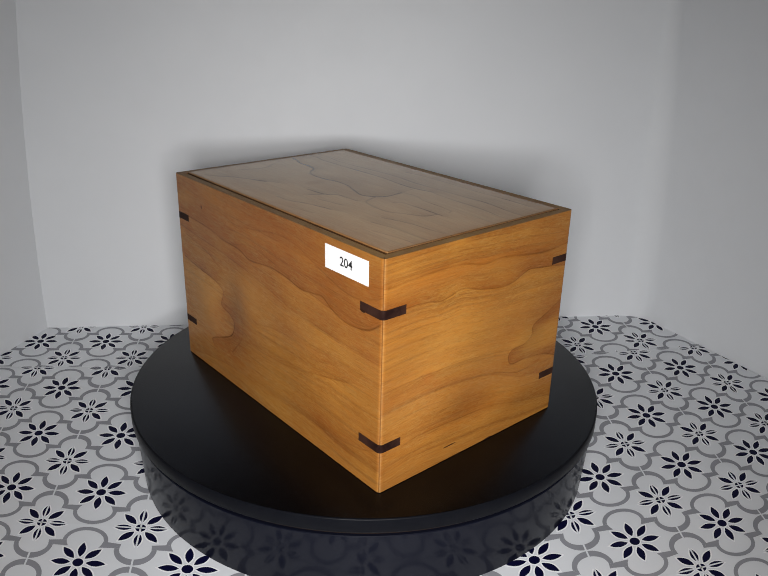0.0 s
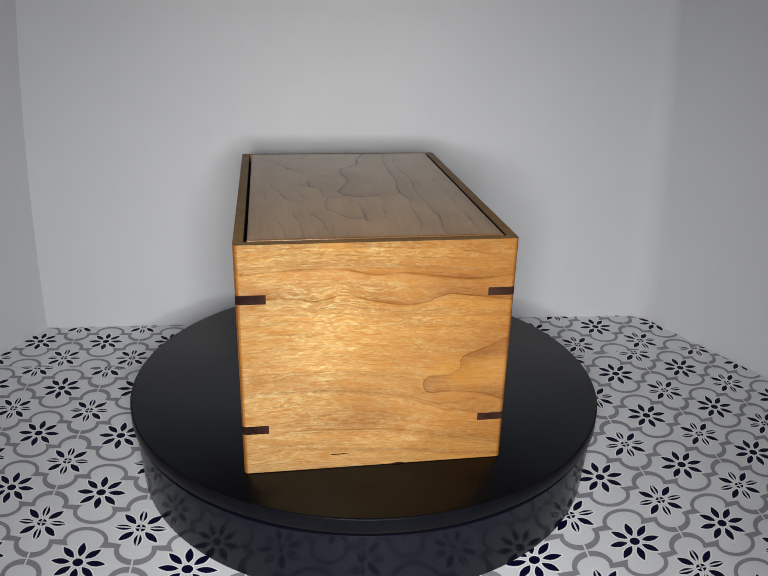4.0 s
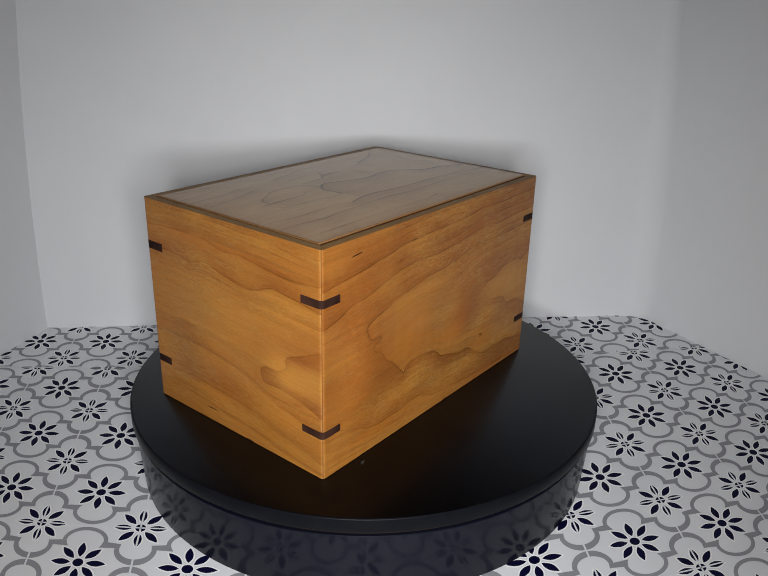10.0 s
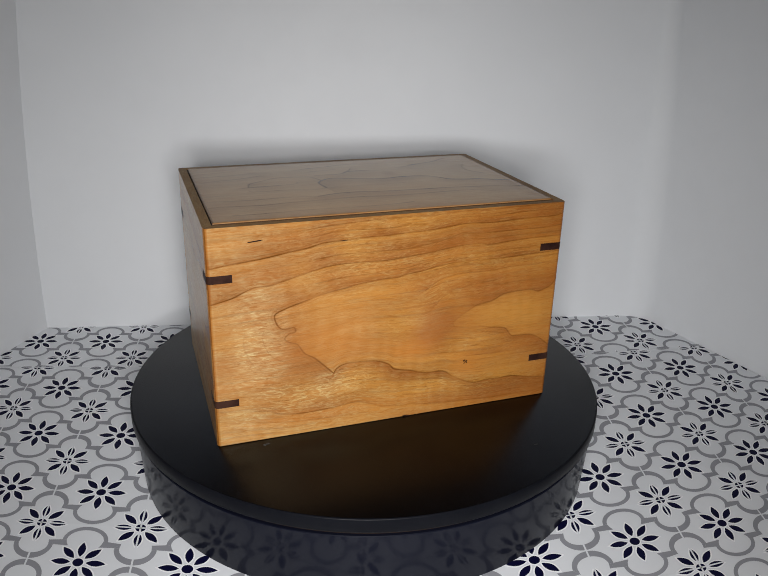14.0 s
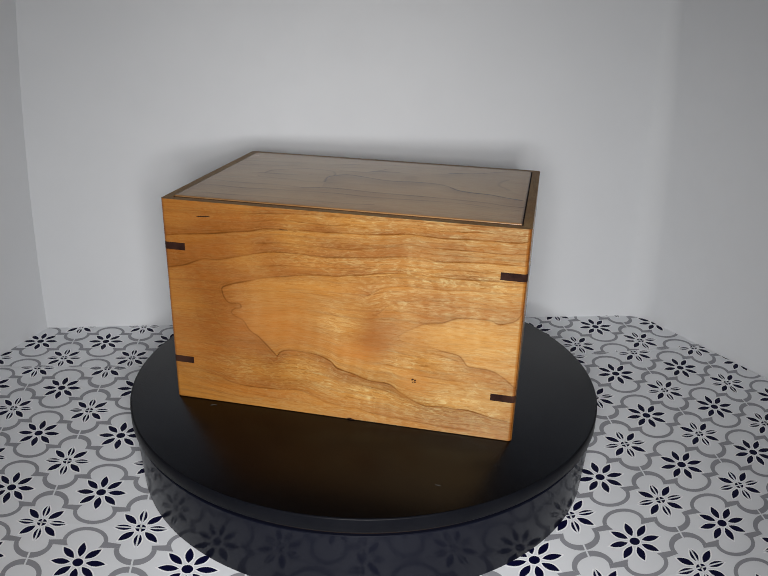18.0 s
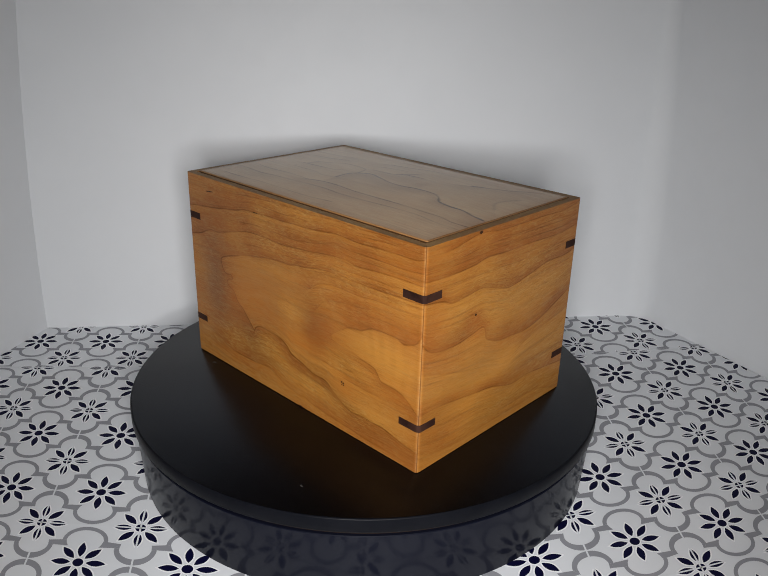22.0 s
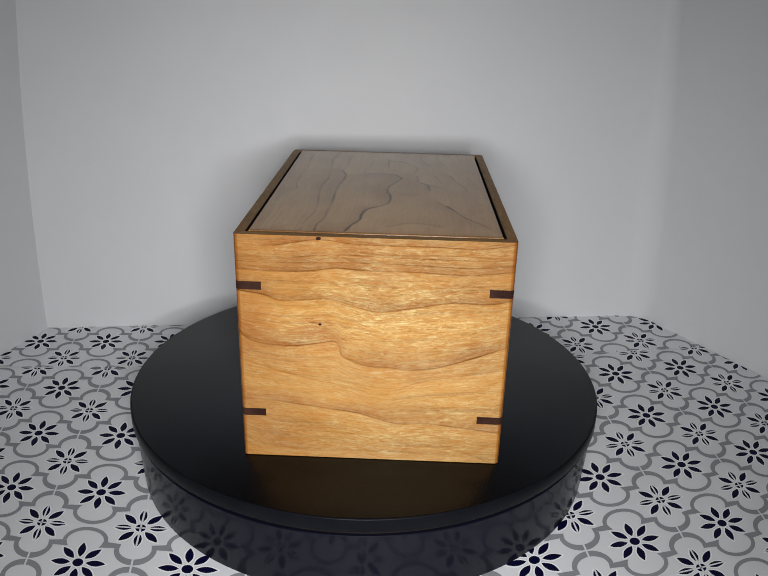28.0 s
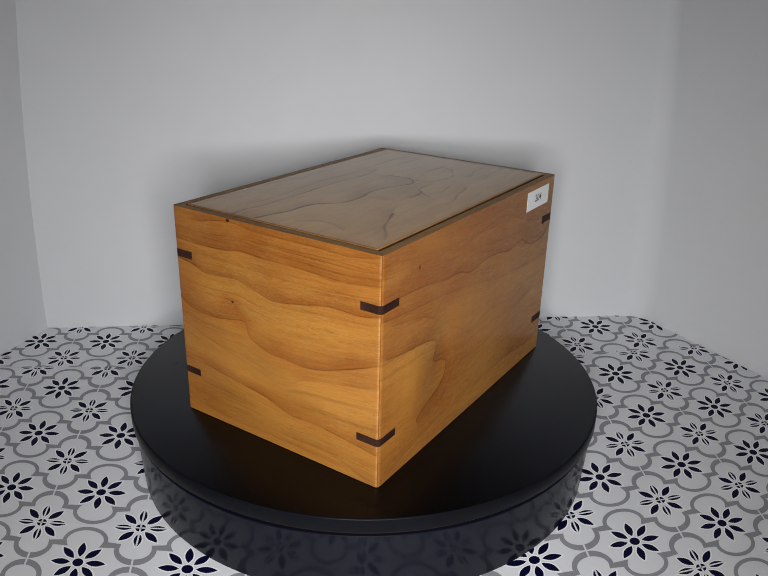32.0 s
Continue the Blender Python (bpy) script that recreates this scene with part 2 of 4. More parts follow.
# the unlit room round the booth
def room_panel(name, x0, x1, y0, y1, z0, z1, label):
    ob = part(name, prism([(x0, y0), (x1, y0), (x1, y1), (x0, y1)], z0, z1), ROOM)
    return tagged(ob, label, name.split("_")[0], kind="structure")


room_panel("wall_north", -1.9, 1.9, 1.0, 1.1, -0.13, 1.7, "dim grey room wall beyond the booth")
room_panel("wall_south", -1.9, 1.9, -2.6, -2.5, -0.13, 1.7, "dim grey room wall behind the lens")
room_panel("wall_west", -2.0, -1.9, -2.6, 1.1, -0.13, 1.7, "dim grey room wall beside the booth")
room_panel("wall_east", 1.9, 2.0, -2.6, 1.1, -0.13, 1.7, "dim grey room wall beside the booth")
room_panel("ground", -2.0, 2.0, -2.6, 1.1, -0.13, -0.0305, "dim grey room floor round the booth")
room_panel("ceiling", -2.0, 2.0, -2.6, 1.1, 1.702, 1.8, "dim grey ceiling above the booth")

# ---- the printed vinyl sheets ----
def clip(poly, a, b):
    """The part of a polygon to the left of the line from a to b."""
    out = []
    side = lambda p: (b[0] - a[0]) * (p[1] - a[1]) - (b[1] - a[1]) * (p[0] - a[0])
    for p, q in zip(poly, poly[1:] + poly[:1]):
        sp, sq = side(p), side(q)
        if sp >= 0:
            out.append(p)
        if (sp < 0) != (sq < 0):
            k = sp / (sp - sq)
            out.append((p[0] + k * (q[0] - p[0]), p[1] + k * (q[1] - p[1])))
    return out


def petal(angle, r0, r1, w, grow=0.0):
    """A pointed leaf, fullest a little inside its middle."""
    c, s = math.cos(angle), math.sin(angle)
    pts = []
    n = 9
    r0, r1, w = r0 - grow * 1.2, r1 + grow * 1.5, w + grow
    for sign in (1, -1):
        for k in range(n):
            f = k / n if sign > 0 else 1 - k / n
            a, b = r0 + (r1 - r0) * f, sign * w * math.sin(math.pi * f ** 0.94) ** 0.9
            pts.append((a * c - b * s, a * s + b * c))
    return pts


def oval(rx, ry, n=20):
    return [(rx * math.cos(2 * math.pi * k / n), ry * math.sin(2 * math.pi * k / n)) for k in range(n)]


def arch(cy, inner, outer, sign, n=24):
    """Quads of a half ring, given by the half axes of its two edges, that bulges away from its flower."""
    out = []
    for k in range(n):
        t0, t1 = math.pi * k / n, math.pi * (k + 1) / n
        q = [(r[0] * math.cos(t), sign * (cy + r[1] * math.sin(t))) for r, t in ((inner, t0), (outer, t0), (outer, t1), (inner, t1))]
        out.append(q)
    return out


def flower(jointed):
    """Print of one flower in tile units: lists of polygons by ink."""
    ink = {"outline": [], "navy": [], "grey": []}
    for k in range(8):
        a = k * math.pi / 4
        ink["outline"].append(petal(a, 0.074, 0.262, 0.0370, 0.0155))
        ink["navy"].append(petal(a, 0.074, 0.262, 0.0370))
    ink["outline"].append(oval(0.064, 0.064))
    ink["navy"].append(oval(0.051, 0.051))
    for sign in (1, -1):
        if jointed:
            ink["grey"] += arch(0.290, (0.151, 0.128), (0.199, 0.203), sign)
            for sx in (1, -1):
                ink["grey"].append([(sx * 0.151, sign * 0.2895), (sx * 0.199, sign * 0.2895), (sx * 0.194, sign * 0.279), (sx * 0.143, sign * 0.222)])
        else:
            ink["grey"] += arch(0.288, (0.182, 0.144), (0.224, 0.191), sign)
            for sx in (1, -1):
                ink["grey"].append([(sx * 0.182, sign * 0.2875), (sx * 0.224, sign * 0.2875), (sx * 0.235, sign * 0.2845),
                                    (sx * 0.350, sign * 0.270), (sx * 0.298, sign * 0.213), (sx * 0.150, sign * 0.208), (sx * 0.170, sign * 0.245)])
    return ink


def vinyl_sheet(region, origin, along, away, give, label):
    """A sheet over a convex plan region, printed with jointed flowers at the tile corners and whole ones in the middles.
    along, away: the sides of one tile; give: how the vinyl has stretched where it was pulled over the table."""
    sheet = part("vinyl_sheet", prism(region, -0.003, 0.0), SHEET)
    tagged(sheet, label, "vinyl flooring", "printed vinyl sheets", "structure")
    put = lambda u, v: tuple(origin[k] + u * along[k] + v * away[k] + u * v * give[0][k] + u * u * give[1][k] + v * v * give[2][k] for k in (0, 1))
    heights = {"outline": 0.00012, "grey": 0.00016, "navy": 0.00022, "joint": 0.00028}
    outline, joint = bmesh.new(), bmesh.new()

    def lay(bm, kind, poly, rise=0.0):
        p = [put(u, v) for u, v in poly]
        if sum(p[i][0] * p[(i + 1) % len(p)][1] - p[(i + 1) % len(p)][0] * p[i][1] for i in range(len(p))) < 0:
            p = p[::-1]
        for c, d in zip(region, region[1:] + region[:1]):
            p = clip(p, c, d)
            if len(p) < 3:
                return
        bm.faces.new([bm.verts.new((x, y, heights[kind] + rise)) for x, y in p])

    whole, jointed = flower(False), flower(True)
    prints = {"navy": ("flower_print", NAVY_INK, "navy eight-petalled flower"), "grey": ("arch_print", GREY_INK, "grey ogee arches")}
    near = lambda p: -0.75 < p[0] < 0.75 and -0.55 < p[1] < 0.40
    w = 0.0090
    for i in range(-8, 9):
        for j in range(-8, 9):
            for shift, ink in ((0.0, jointed), (0.5, whole)):
                if not near(put(i + shift, j + shift)):
                    continue
                moved = {kind: [[(u + i + shift, v + j + shift) for u, v in poly] for poly in polys] for kind, polys in ink.items()}
                for k, poly in enumerate(moved["outline"]):
                    lay(outline, "outline", poly, 0.000004 * k)
                for kind, (name, colour, text) in prints.items():
                    bm = bmesh.new()
                    for poly in moved[kind]:
                        lay(bm, kind, poly)
                    if bm.faces:
                        part(name, bm, colour, sheet, text)
                    else:
                        bm.free()
            if near(put(i + 0.5, j + 0.5)):
                lay(joint, "joint", [(i, j - w), (i + 1, j - w), (i + 1, j + w), (i, j + w)])
                lay(joint, "joint", [(i - w, j), (i + w, j), (i + w, j + 1), (i - w, j + 1)])
    tagged(part("petal_outline_print", outline, WHITE_INK, sheet, "white outlines round the petals"), kind="stuff")
    tagged(part("joint_print", joint, SHEET, sheet, "pale tile joint lines"), kind="stuff")
    return sheet


GAP = 0.0004
FLAT = ((0, 0), (0, 0), (0, 0))
on_left = lambda y: BACK_L + DIR_L * ((y - BACK_L.y) / DIR_L.y)
on_right = lambda y: BACK_R + DIR_R * ((y - BACK_R.y) / DIR_R.y)
wl, wr = on_left(0.1295), on_right(0.2048)
ml, mr = Vector((-GAP, 0.1395)), Vector((GAP, 0.1330))          # where the seams reach the middle, under the plate
bl, br = BACK_L.lerp(BACK_R, 0.52), BACK_L.lerp(BACK_R, 0.521)
FRONT_Y = FRONT_L.y
vinyl_sheet([tuple(wl), tuple(ml), tuple(bl), tuple(BACK_L)], (-0.3323, 0.1517), (0.07388, 0.00187), (-0.00994, 0.08250), FLAT,
            "white vinyl sheet with navy flowers and grey arches, cut along the back board")
vinyl_sheet([(mr.x, mr.y), tuple(wr), tuple(BACK_R), tuple(br)], (0.3287, 0.2163), (0.07906, 0.01407), (-0.00772, 0.08987), FLAT,
            "white vinyl sheet with navy flowers and grey arches, cut along the back board")
vinyl_sheet([tuple(FRONT_L), (-GAP, FRONT_Y), (ml.x, ml.y - GAP), (wl.x, wl.y - GAP)], (-0.35127, 0.12841), (0.07139, -0.00059), (-0.01117, 0.08505),
            ((0.00110, 0.00285), (0.00287, 0.00117), (0.00009, 0.00159)), "white vinyl sheet with navy flowers and grey arches under the turntable")
vinyl_sheet([(GAP, FRONT_Y), (FRONT_R.x - 0.003, FRONT_Y), (wr.x, wr.y - GAP), (mr.x, mr.y - GAP)], (0.31036, 0.18317), (0.07815, 0.01493), (-0.00452, 0.08902),
            ((0.00171, -0.00216), (-0.00214, 0.00043), (-0.00059, 0.00201)), "white vinyl sheet with navy flowers and grey arches under the turntable")


# ---- the turntable ----
TOP = 0.0692                       # height of its plate
R_TOP, R_BASE, R_FOOT = 0.1992, 0.1972, 0.1936
turntable = tagged(new("turntable"), "round black motor turntable with a satin plate and glossy base", "turntable")
base = part("base", lathe([(0, 0.0006), (R_FOOT - 0.0012, 0.0006), (R_FOOT, 0.0018), (R_BASE - 0.0003, TOP - 0.0160), (R_BASE - 0.0008, TOP - 0.0155), (0, TOP - 0.0155)]), GLOSS, turntable, "glossy black drum", True)
mark_sharp(base)
ring = part("bearing_ring", lathe([(0, TOP - 0.0154), (R_BASE - 0.003, TOP - 0.0154), (R_BASE - 0.003, TOP - 0.0114), (0, TOP - 0.0114)]), DARK_GAP, turntable, "dark recessed gap ring", True)
mark_sharp(ring)
plate = part("top_plate", lathe([(0, -0.0005), (R_TOP - 0.0012, -0.0005), (R_TOP - 0.0012, -0.0001), (R_TOP - 0.0014, 0), (0, 0)], 256), PLATE, turntable, "satin black turning plate", True)
mark_sharp(plate, 50)
plate.location = (0, 0, TOP)
rim = part("rim_band", lathe([(0, -0.0113), (R_TOP - 0.0010, -0.0113), (R_TOP - 0.0004, -0.0110), (R_TOP, -0.0104), (R_TOP, -0.0010), (R_TOP - 0.0003, -0.0004), (R_TOP - 0.0011, -0.0001), (R_TOP - 0.0011, -0.0006), (0, -0.0006)], 256), RIM, plate, "smooth dark grey edge of the plate", True)
mark_sharp(rim, 50)
for x, y, size in ((0.1052, 0.0866, 0.0012), (-0.1067, -0.0846, 0.0007), (-0.0872, 0.1466, 0.0009), (0.107, 0.088, 0.0006)):
    bm = bmesh.new()
    bmesh.ops.create_icosphere(bm, subdivisions=1, radius=size)
    bmesh.ops.scale(bm, vec=(2.4, 0.45, 0.2), verts=bm.verts)
    bmesh.ops.translate(bm, vec=(x, y, size * 0.15), verts=bm.verts)
    part("dust_speck", bm, DUST, plate, "pale speck of dust")

# ---- the wooden box ----
LONG, WIDE, TALL = 0.2732, 0.1835, 0.1674
ROUND = 0.0030
END, SIDE = 0.0074, 0.0088         # from the outside of the box to the lid
STEP = 0.00046                     # spacing of the boards' figure
FIGURE = {"A": [], "B": [], "C": [], "D": [], "T": []}


def grain_line(face, strength, width, numbers, under=False):
    """A growth-ring line of a board, in millimetres along and up it, smoothed through its points; its dark wood lies above or under it."""
    p = np.array(numbers, float).reshape(-1, 2) / 1000
    p = np.vstack([2 * p[0] - p[1], p, 2 * p[-1] - p[-2]])
    pts = []
    for a, b, c, d in zip(p, p[1:], p[2:], p[3:]):
        for t in np.linspace(0, 1, 6)[:-1]:
            pts.append(0.5 * (2 * b + (c - a) * t + (2 * a - 5 * b + 4 * c - d) * t * t + (3 * b - a - 3 * c + d) * t ** 3))
    pts.append(p[-2])
    FIGURE[face].append((strength, width, np.array(pts), under))


grain_line("A", 0.39, 1.0, [3, 4, 77, 16, 145, 17, 193, 20, 231, 16, 270, 16])
grain_line("A", 0.39, 1.0, [3, 114, 51, 113, 100, 108, 150, 98, 190, 98, 231, 96, 271, 96])
grain_line("A", 0.52, 1.0, [0, 152, 36, 146, 72, 139, 111, 140, 171, 134, 274, 126])
grain_line("A", 0.45, 1.0, [0, 160, 47, 154, 109, 150, 185, 147, 274, 143])
grain_line("A", 0.65, 1.3, [4, 123, 31, 120, 71, 117, 127, 110, 182, 100, 258, 97])
grain_line("A", 0.45, 1.0, [2, 154, 44, 150, 94, 145, 164, 135, 263, 129])
grain_line("A", 0.59, 1.2, [3, 139, 45, 135, 87, 128, 124, 134, 189, 122, 268, 111])
grain_line("A", 0.50, 1.6, [12.2, 116.9, 50.4, 109.6, 73.6, 99.1, 88.5, 90.9, 98.4, 72.7, 100.3, 51.5, 82.7, 31.2])
grain_line("A", 1.15, 1.3, [11.5, 134.3, 52.7, 132.1, 78, 128, 102.1, 126.8, 118, 122.4, 144.6, 125.1, 165.2, 124.1, 184.7, 120.7, 199.8, 122, 210.6, 123.3, 221.1, 117.8, 233.1, 114.1, 247.9, 113.9, 260.5, 116.8, 271, 123.8])
grain_line("A", 0.55, 1.6, [25.8, 152.5, 57.8, 150.4, 78, 149.9, 96.9, 145.7, 120.1, 147.7, 154.6, 152.9, 178.2, 152.2, 193, 147.3, 210.9, 141.4, 233, 135.1, 250.8, 134.4, 271.3, 141.3])
grain_line("A", 1.05, 1.2, [7.9, 95.1, 33.3, 90.9, 57.6, 88.4, 72.7, 82.6, 68.6, 69.4, 81.1, 65.3, 88.1, 59.3, 81.5, 45.5, 50.5, 32.3, 49.8, 26.9])
grain_line("A", 0.45, 1.2, [91, 88, 107.3, 79.9, 123.1, 72, 150.2, 76.6, 179.3, 77.4, 194.8, 71, 217.3, 75.3])
grain_line("A", 0.40, 1.2, [107, 49.5, 135.2, 49.6, 170.2, 53.2, 198.4, 59.9, 238.4, 69.8])
grain_line("A", 0.40, 1.2, [189.5, 19.4, 224.3, 20.8, 252.6, 25.2, 272.3, 33.2])
grain_line("B", 0.33, 1.0, [1, 162, 46.8, 165, 104.8, 166, 150.5, 164, 186.1, 163])
grain_line("B", 0.90, 1.0, [-2, 129, 24.4, 131, 39.7, 130, 50.9, 128, 69.2, 132, 84.4, 128, 104.8, 124, 120, 124, 137.3, 130, 151.5, 129, 187.1, 124])
grain_line("B", 0.75, 1.0, [184.1, 98, 164.8, 89, 150.5, 83, 149.5, 75, 141.4, 70, 128.1, 69, 124.1, 64, 128.1, 57, 144.4, 57, 165.8, 54, 185.1, 47])
grain_line("B", 0.39, 1.0, [-2, 59, 42.7, 63, 83.4, 60, 110.9, 54, 142.4, 42, 185.1, 35])
grain_line("B", 0.52, 1.3, [-3.1, 28, 34.6, 32, 73.2, 31, 110.9, 28, 142.4, 20, 185.1, 12])
grain_line("B", 0.33, 1.0, [-3.1, 13, 33.6, 17, 79.3, 12, 118, 9, 155.6, 4, 184.1, 3])
grain_line("B", 0.55, 1.0, [6.4, 165.4, 32.1, 164.5, 61.3, 164.7, 90, 164, 113.7, 162.4, 132.5, 162.4, 155.9, 158.6, 179.2, 155.2])
grain_line("B", 0.80, 1.6, [4.2, 147.6, 36.2, 149.7, 68.1, 149.4, 89.8, 145, 109.1, 145.9, 132.9, 142.5, 156.7, 140.4, 181.1, 142.2])
grain_line("B", 0.35, 1.0, [44.7, 62.4, 83.7, 60.2, 114.5, 54.5, 135, 47.7, 160.4, 48.8])
grain_line("C", 1.15, 1.1, [2.6, 139, 18.3, 141.2, 37, 143.1, 54.1, 145.7, 69.3, 147.9, 81.2, 150.7, 96.3, 151.4, 111.4, 152.2, 126.5, 152.2, 143.5, 153, 158.6, 153.4, 171.9, 154.5, 186.9, 156.2, 193.6, 156.4, 212, 155.5, 228.7, 156.3, 247.1, 156.8, 263.8, 156.9, 271.1, 158.5])
grain_line("C", 1.05, 1.1, [2.2, 113.2, 16.5, 116.5, 30.7, 122.4, 42.7, 123.1, 56.6, 126.4, 72.1, 130.4, 85.8, 133.3, 102.8, 134, 119.8, 133.5, 130, 133.4, 143.8, 134.9, 159, 136, 175.9, 138.3, 194.4, 139.8, 202.9, 139.7, 211.4, 138.3, 230, 139.7, 248.5, 140.5, 271.3, 140.8])
grain_line("C", 0.95, 1.2, [48.6, 102.7, 57.4, 105.8, 67.9, 108.7, 80.1, 112.3, 95.7, 115, 109.5, 117.6, 126.6, 119.1, 136.9, 119.4, 144, 121.1, 155.9, 122.3, 167.9, 124.8, 183.2, 126.5, 195.1, 126.5, 213.9, 126.6, 230.9, 126.7, 249.6, 127.6, 271.7, 128.5])
grain_line("C", 0.95, 1.2, [48.6, 102.7, 45.3, 99.8, 47, 92.6, 51.4, 88.6, 58.8, 89.1, 60, 85.7, 55.1, 84.4, 52.1, 80.9, 55.5, 77.9, 61.4, 75.3, 66.4, 67.6, 73.4, 62.9, 80.3, 56.1, 88.2, 47.9], under=True)
grain_line("C", 1.05, 1.3, [88.2, 47.9, 91.3, 52, 98.2, 54.6, 108.9, 54.5, 119.7, 53.6, 126.9, 51.4, 132.3, 48.5, 135.9, 44.6, 140.5, 42.9, 145.2, 41.8, 150.6, 40.5, 161.6, 37, 174.3, 36.5, 179.8, 35, 185.4, 30.7, 194.7, 25.5, 205.9, 21.3, 216.8, 22.4, 227.8, 21.9, 238.8, 22.2, 249.9, 20, 259.2, 18.2, 268.5, 17.2], under=True)
grain_line("C", 0.75, 1.2, [3.3, 28.5, 28.3, 25.1, 39.2, 23.3, 48.1, 19.4, 64.6, 17.7, 86.6, 18.4, 105, 20, 116, 17.2, 127, 12.6, 138.1, 11.3, 145.7, 10.6, 151.2, 11, 162.3, 8.6, 177.1, 7.3, 201.2, 5.9, 221.6, 4.8, 240.1, 4.9, 258.6, 4.6, 269.6, 5.8])
grain_line("C", 0.80, 1.3, [273, 107.9, 271.1, 103.7, 267.8, 99.3, 261.1, 96.3, 256, 95.2, 250.5, 97.5, 241.8, 97.6, 231.4, 97, 224.6, 95.6, 216.1, 91.6, 209.2, 90.6, 202.3, 88.9, 195.5, 84.9, 188.6, 80.8, 183.9, 76.8])
grain_line("C", 0.75, 1.2, [183.9, 76.8, 185.8, 73.7, 192.5, 72.2, 199.7, 71, 208.6, 70.8, 217.5, 68.9, 228.3, 67.3, 232.1, 64.4, 236, 59.5, 241.4, 58.7, 252.2, 58, 261.4, 54.3, 272.1, 45.9], under=True)
grain_line("C", 0.75, 0.9, [66.5, 161.1, 78.2, 162.1, 96.5, 163.6, 119.8, 164.6, 136.5, 164.7, 145, 165.2, 164.9, 164.7, 188.1, 166, 209.8, 165.5, 231.3, 166.4, 257.8, 166.4, 271, 167.1])
grain_line("C", 0.70, 0.9, [72.9, 155, 89.7, 158.2, 109.8, 158.1, 129.8, 157.9, 141.7, 158.6, 160.1, 158.7, 181.7, 161.3, 193.3, 162, 213.4, 160.8, 238.3, 162.1, 269.9, 162.3])
grain_line("C", 0.85, 0.9, [74.1, 139.1, 96.1, 141.1, 113, 140.9, 133.3, 141.1, 142, 140.9, 163.9, 143.3, 178.9, 146.9, 188.9, 149.6, 202.4, 147.9, 229.3, 148.2, 256.2, 148.2, 271.2, 149.3])
grain_line("C", 0.55, 0.8, [169, 142, 189.2, 144, 209.4, 143.4, 233, 144.1, 256.6, 144.3, 271.7, 144.4])
grain_line("C", 0.65, 0.9, [75.2, 121.1, 95.8, 123.4, 116.4, 124.7, 136.9, 126, 143.9, 126.2, 162.6, 129.6, 182.9, 132.1, 206.7, 132.2, 233.8, 133.3, 257.7, 132.9])
grain_line("C", 0.65, 0.9, [159.8, 106.7, 173.3, 114.5, 190.4, 117.2, 211.1, 117, 231.5, 118.7, 252.1, 118.5, 270.8, 120.1])
grain_line("C", 0.55, 0.9, [168.8, 93.7, 177.3, 101.5, 196.1, 106.7, 215, 108.6, 235.5, 112.1, 256.2, 111.2])
grain_line("C", 0.50, 1.0, [183.8, 69, 198.1, 67, 214.2, 65.5, 228.6, 62.3])
grain_line("C", 0.45, 1.0, [90.8, 42.3, 108.9, 43.8, 126.9, 40.9, 137.8, 35.5, 143.5, 35.6, 161.7, 31.6, 176.4, 29.4, 187.5, 23.4])
grain_line("C", 0.40, 1.0, [197.4, 46.4, 219, 45.6, 240.6, 45.6, 258.7, 45.5, 269.9, 41.3])
grain_line("C", 0.26, 0.9, [32.9, 101.3, 37.5, 92, 36.1, 82.4, 41.6, 68.9, 53.7, 61.3, 69.4, 51.8, 83.5, 42.1])
grain_line("C", 0.18, 0.9, [19.2, 104.7, 23.5, 91.6, 22.6, 78.1, 30.4, 60.7, 47.7, 49.2, 69, 39.6])
grain_line("C", 0.35, 1.2, [5.9, 19.2, 27.7, 15.6, 51.5, 12.1, 75.4, 10.3, 101.2, 10.4])
grain_line("D", 0.65, 1.0, [-1, 152, 39.7, 152, 68.1, 158, 102.7, 156, 140.3, 157, 186.1, 155])
grain_line("D", 1.04, 1.0, [-1, 129, 18.3, 126, 29.5, 122, 44.7, 123, 62, 124, 77.3, 120, 94.6, 116, 115.9, 119, 142.4, 124, 167.8, 124, 187.1, 128])
grain_line("D", 0.95, 1.1, [-1.6, 103, 5.9, 94, 17.8, 89.9, 36.8, 88.8, 50.6, 90.8, 64.4, 93.2, 68.9, 89.6, 70.6, 82.5, 78.2, 78.6, 88.7, 75.2, 106.1, 74.4, 116.4, 73.2, 133.7, 75.4, 150.6, 80.7, 167.4, 87, 187.2, 95.2])
grain_line("D", 0.3, 1.0, [-2, 79, 25.4, 70, 49.8, 64, 74.2, 59, 99.7, 53, 118, 62, 141.4, 68, 187.1, 77])
grain_line("D", 0.3, 1.0, [-2, 16, 36.6, 7, 84.4, 7, 132.2, 6, 187.1, 3])
grain_line("D", 0.3, 1.0, [38.6, 135, 62, 135, 86.4, 129, 114.9, 128, 150.5, 133, 185.1, 137])
grain_line("D", 0.85, 0.8, [-0.7, 149, 24.8, 148.5, 51.4, 149.4, 77.7, 150.3, 104, 149.8, 130.3, 149.3, 156.5, 149.1, 185.7, 152.2])
grain_line("D", 0.55, 0.8, [24.5, 136.3, 51.2, 135.4, 77.8, 134.6, 104.4, 133.8, 137.6, 134.2, 185.2, 138.4])
grain_line("D", 1.00, 0.9, [1.7, 160.9, 25.5, 160.5, 54.1, 165.2, 77.8, 163, 106.2, 162.5, 134.5, 162.5, 158, 161.8, 182.3, 165.9])
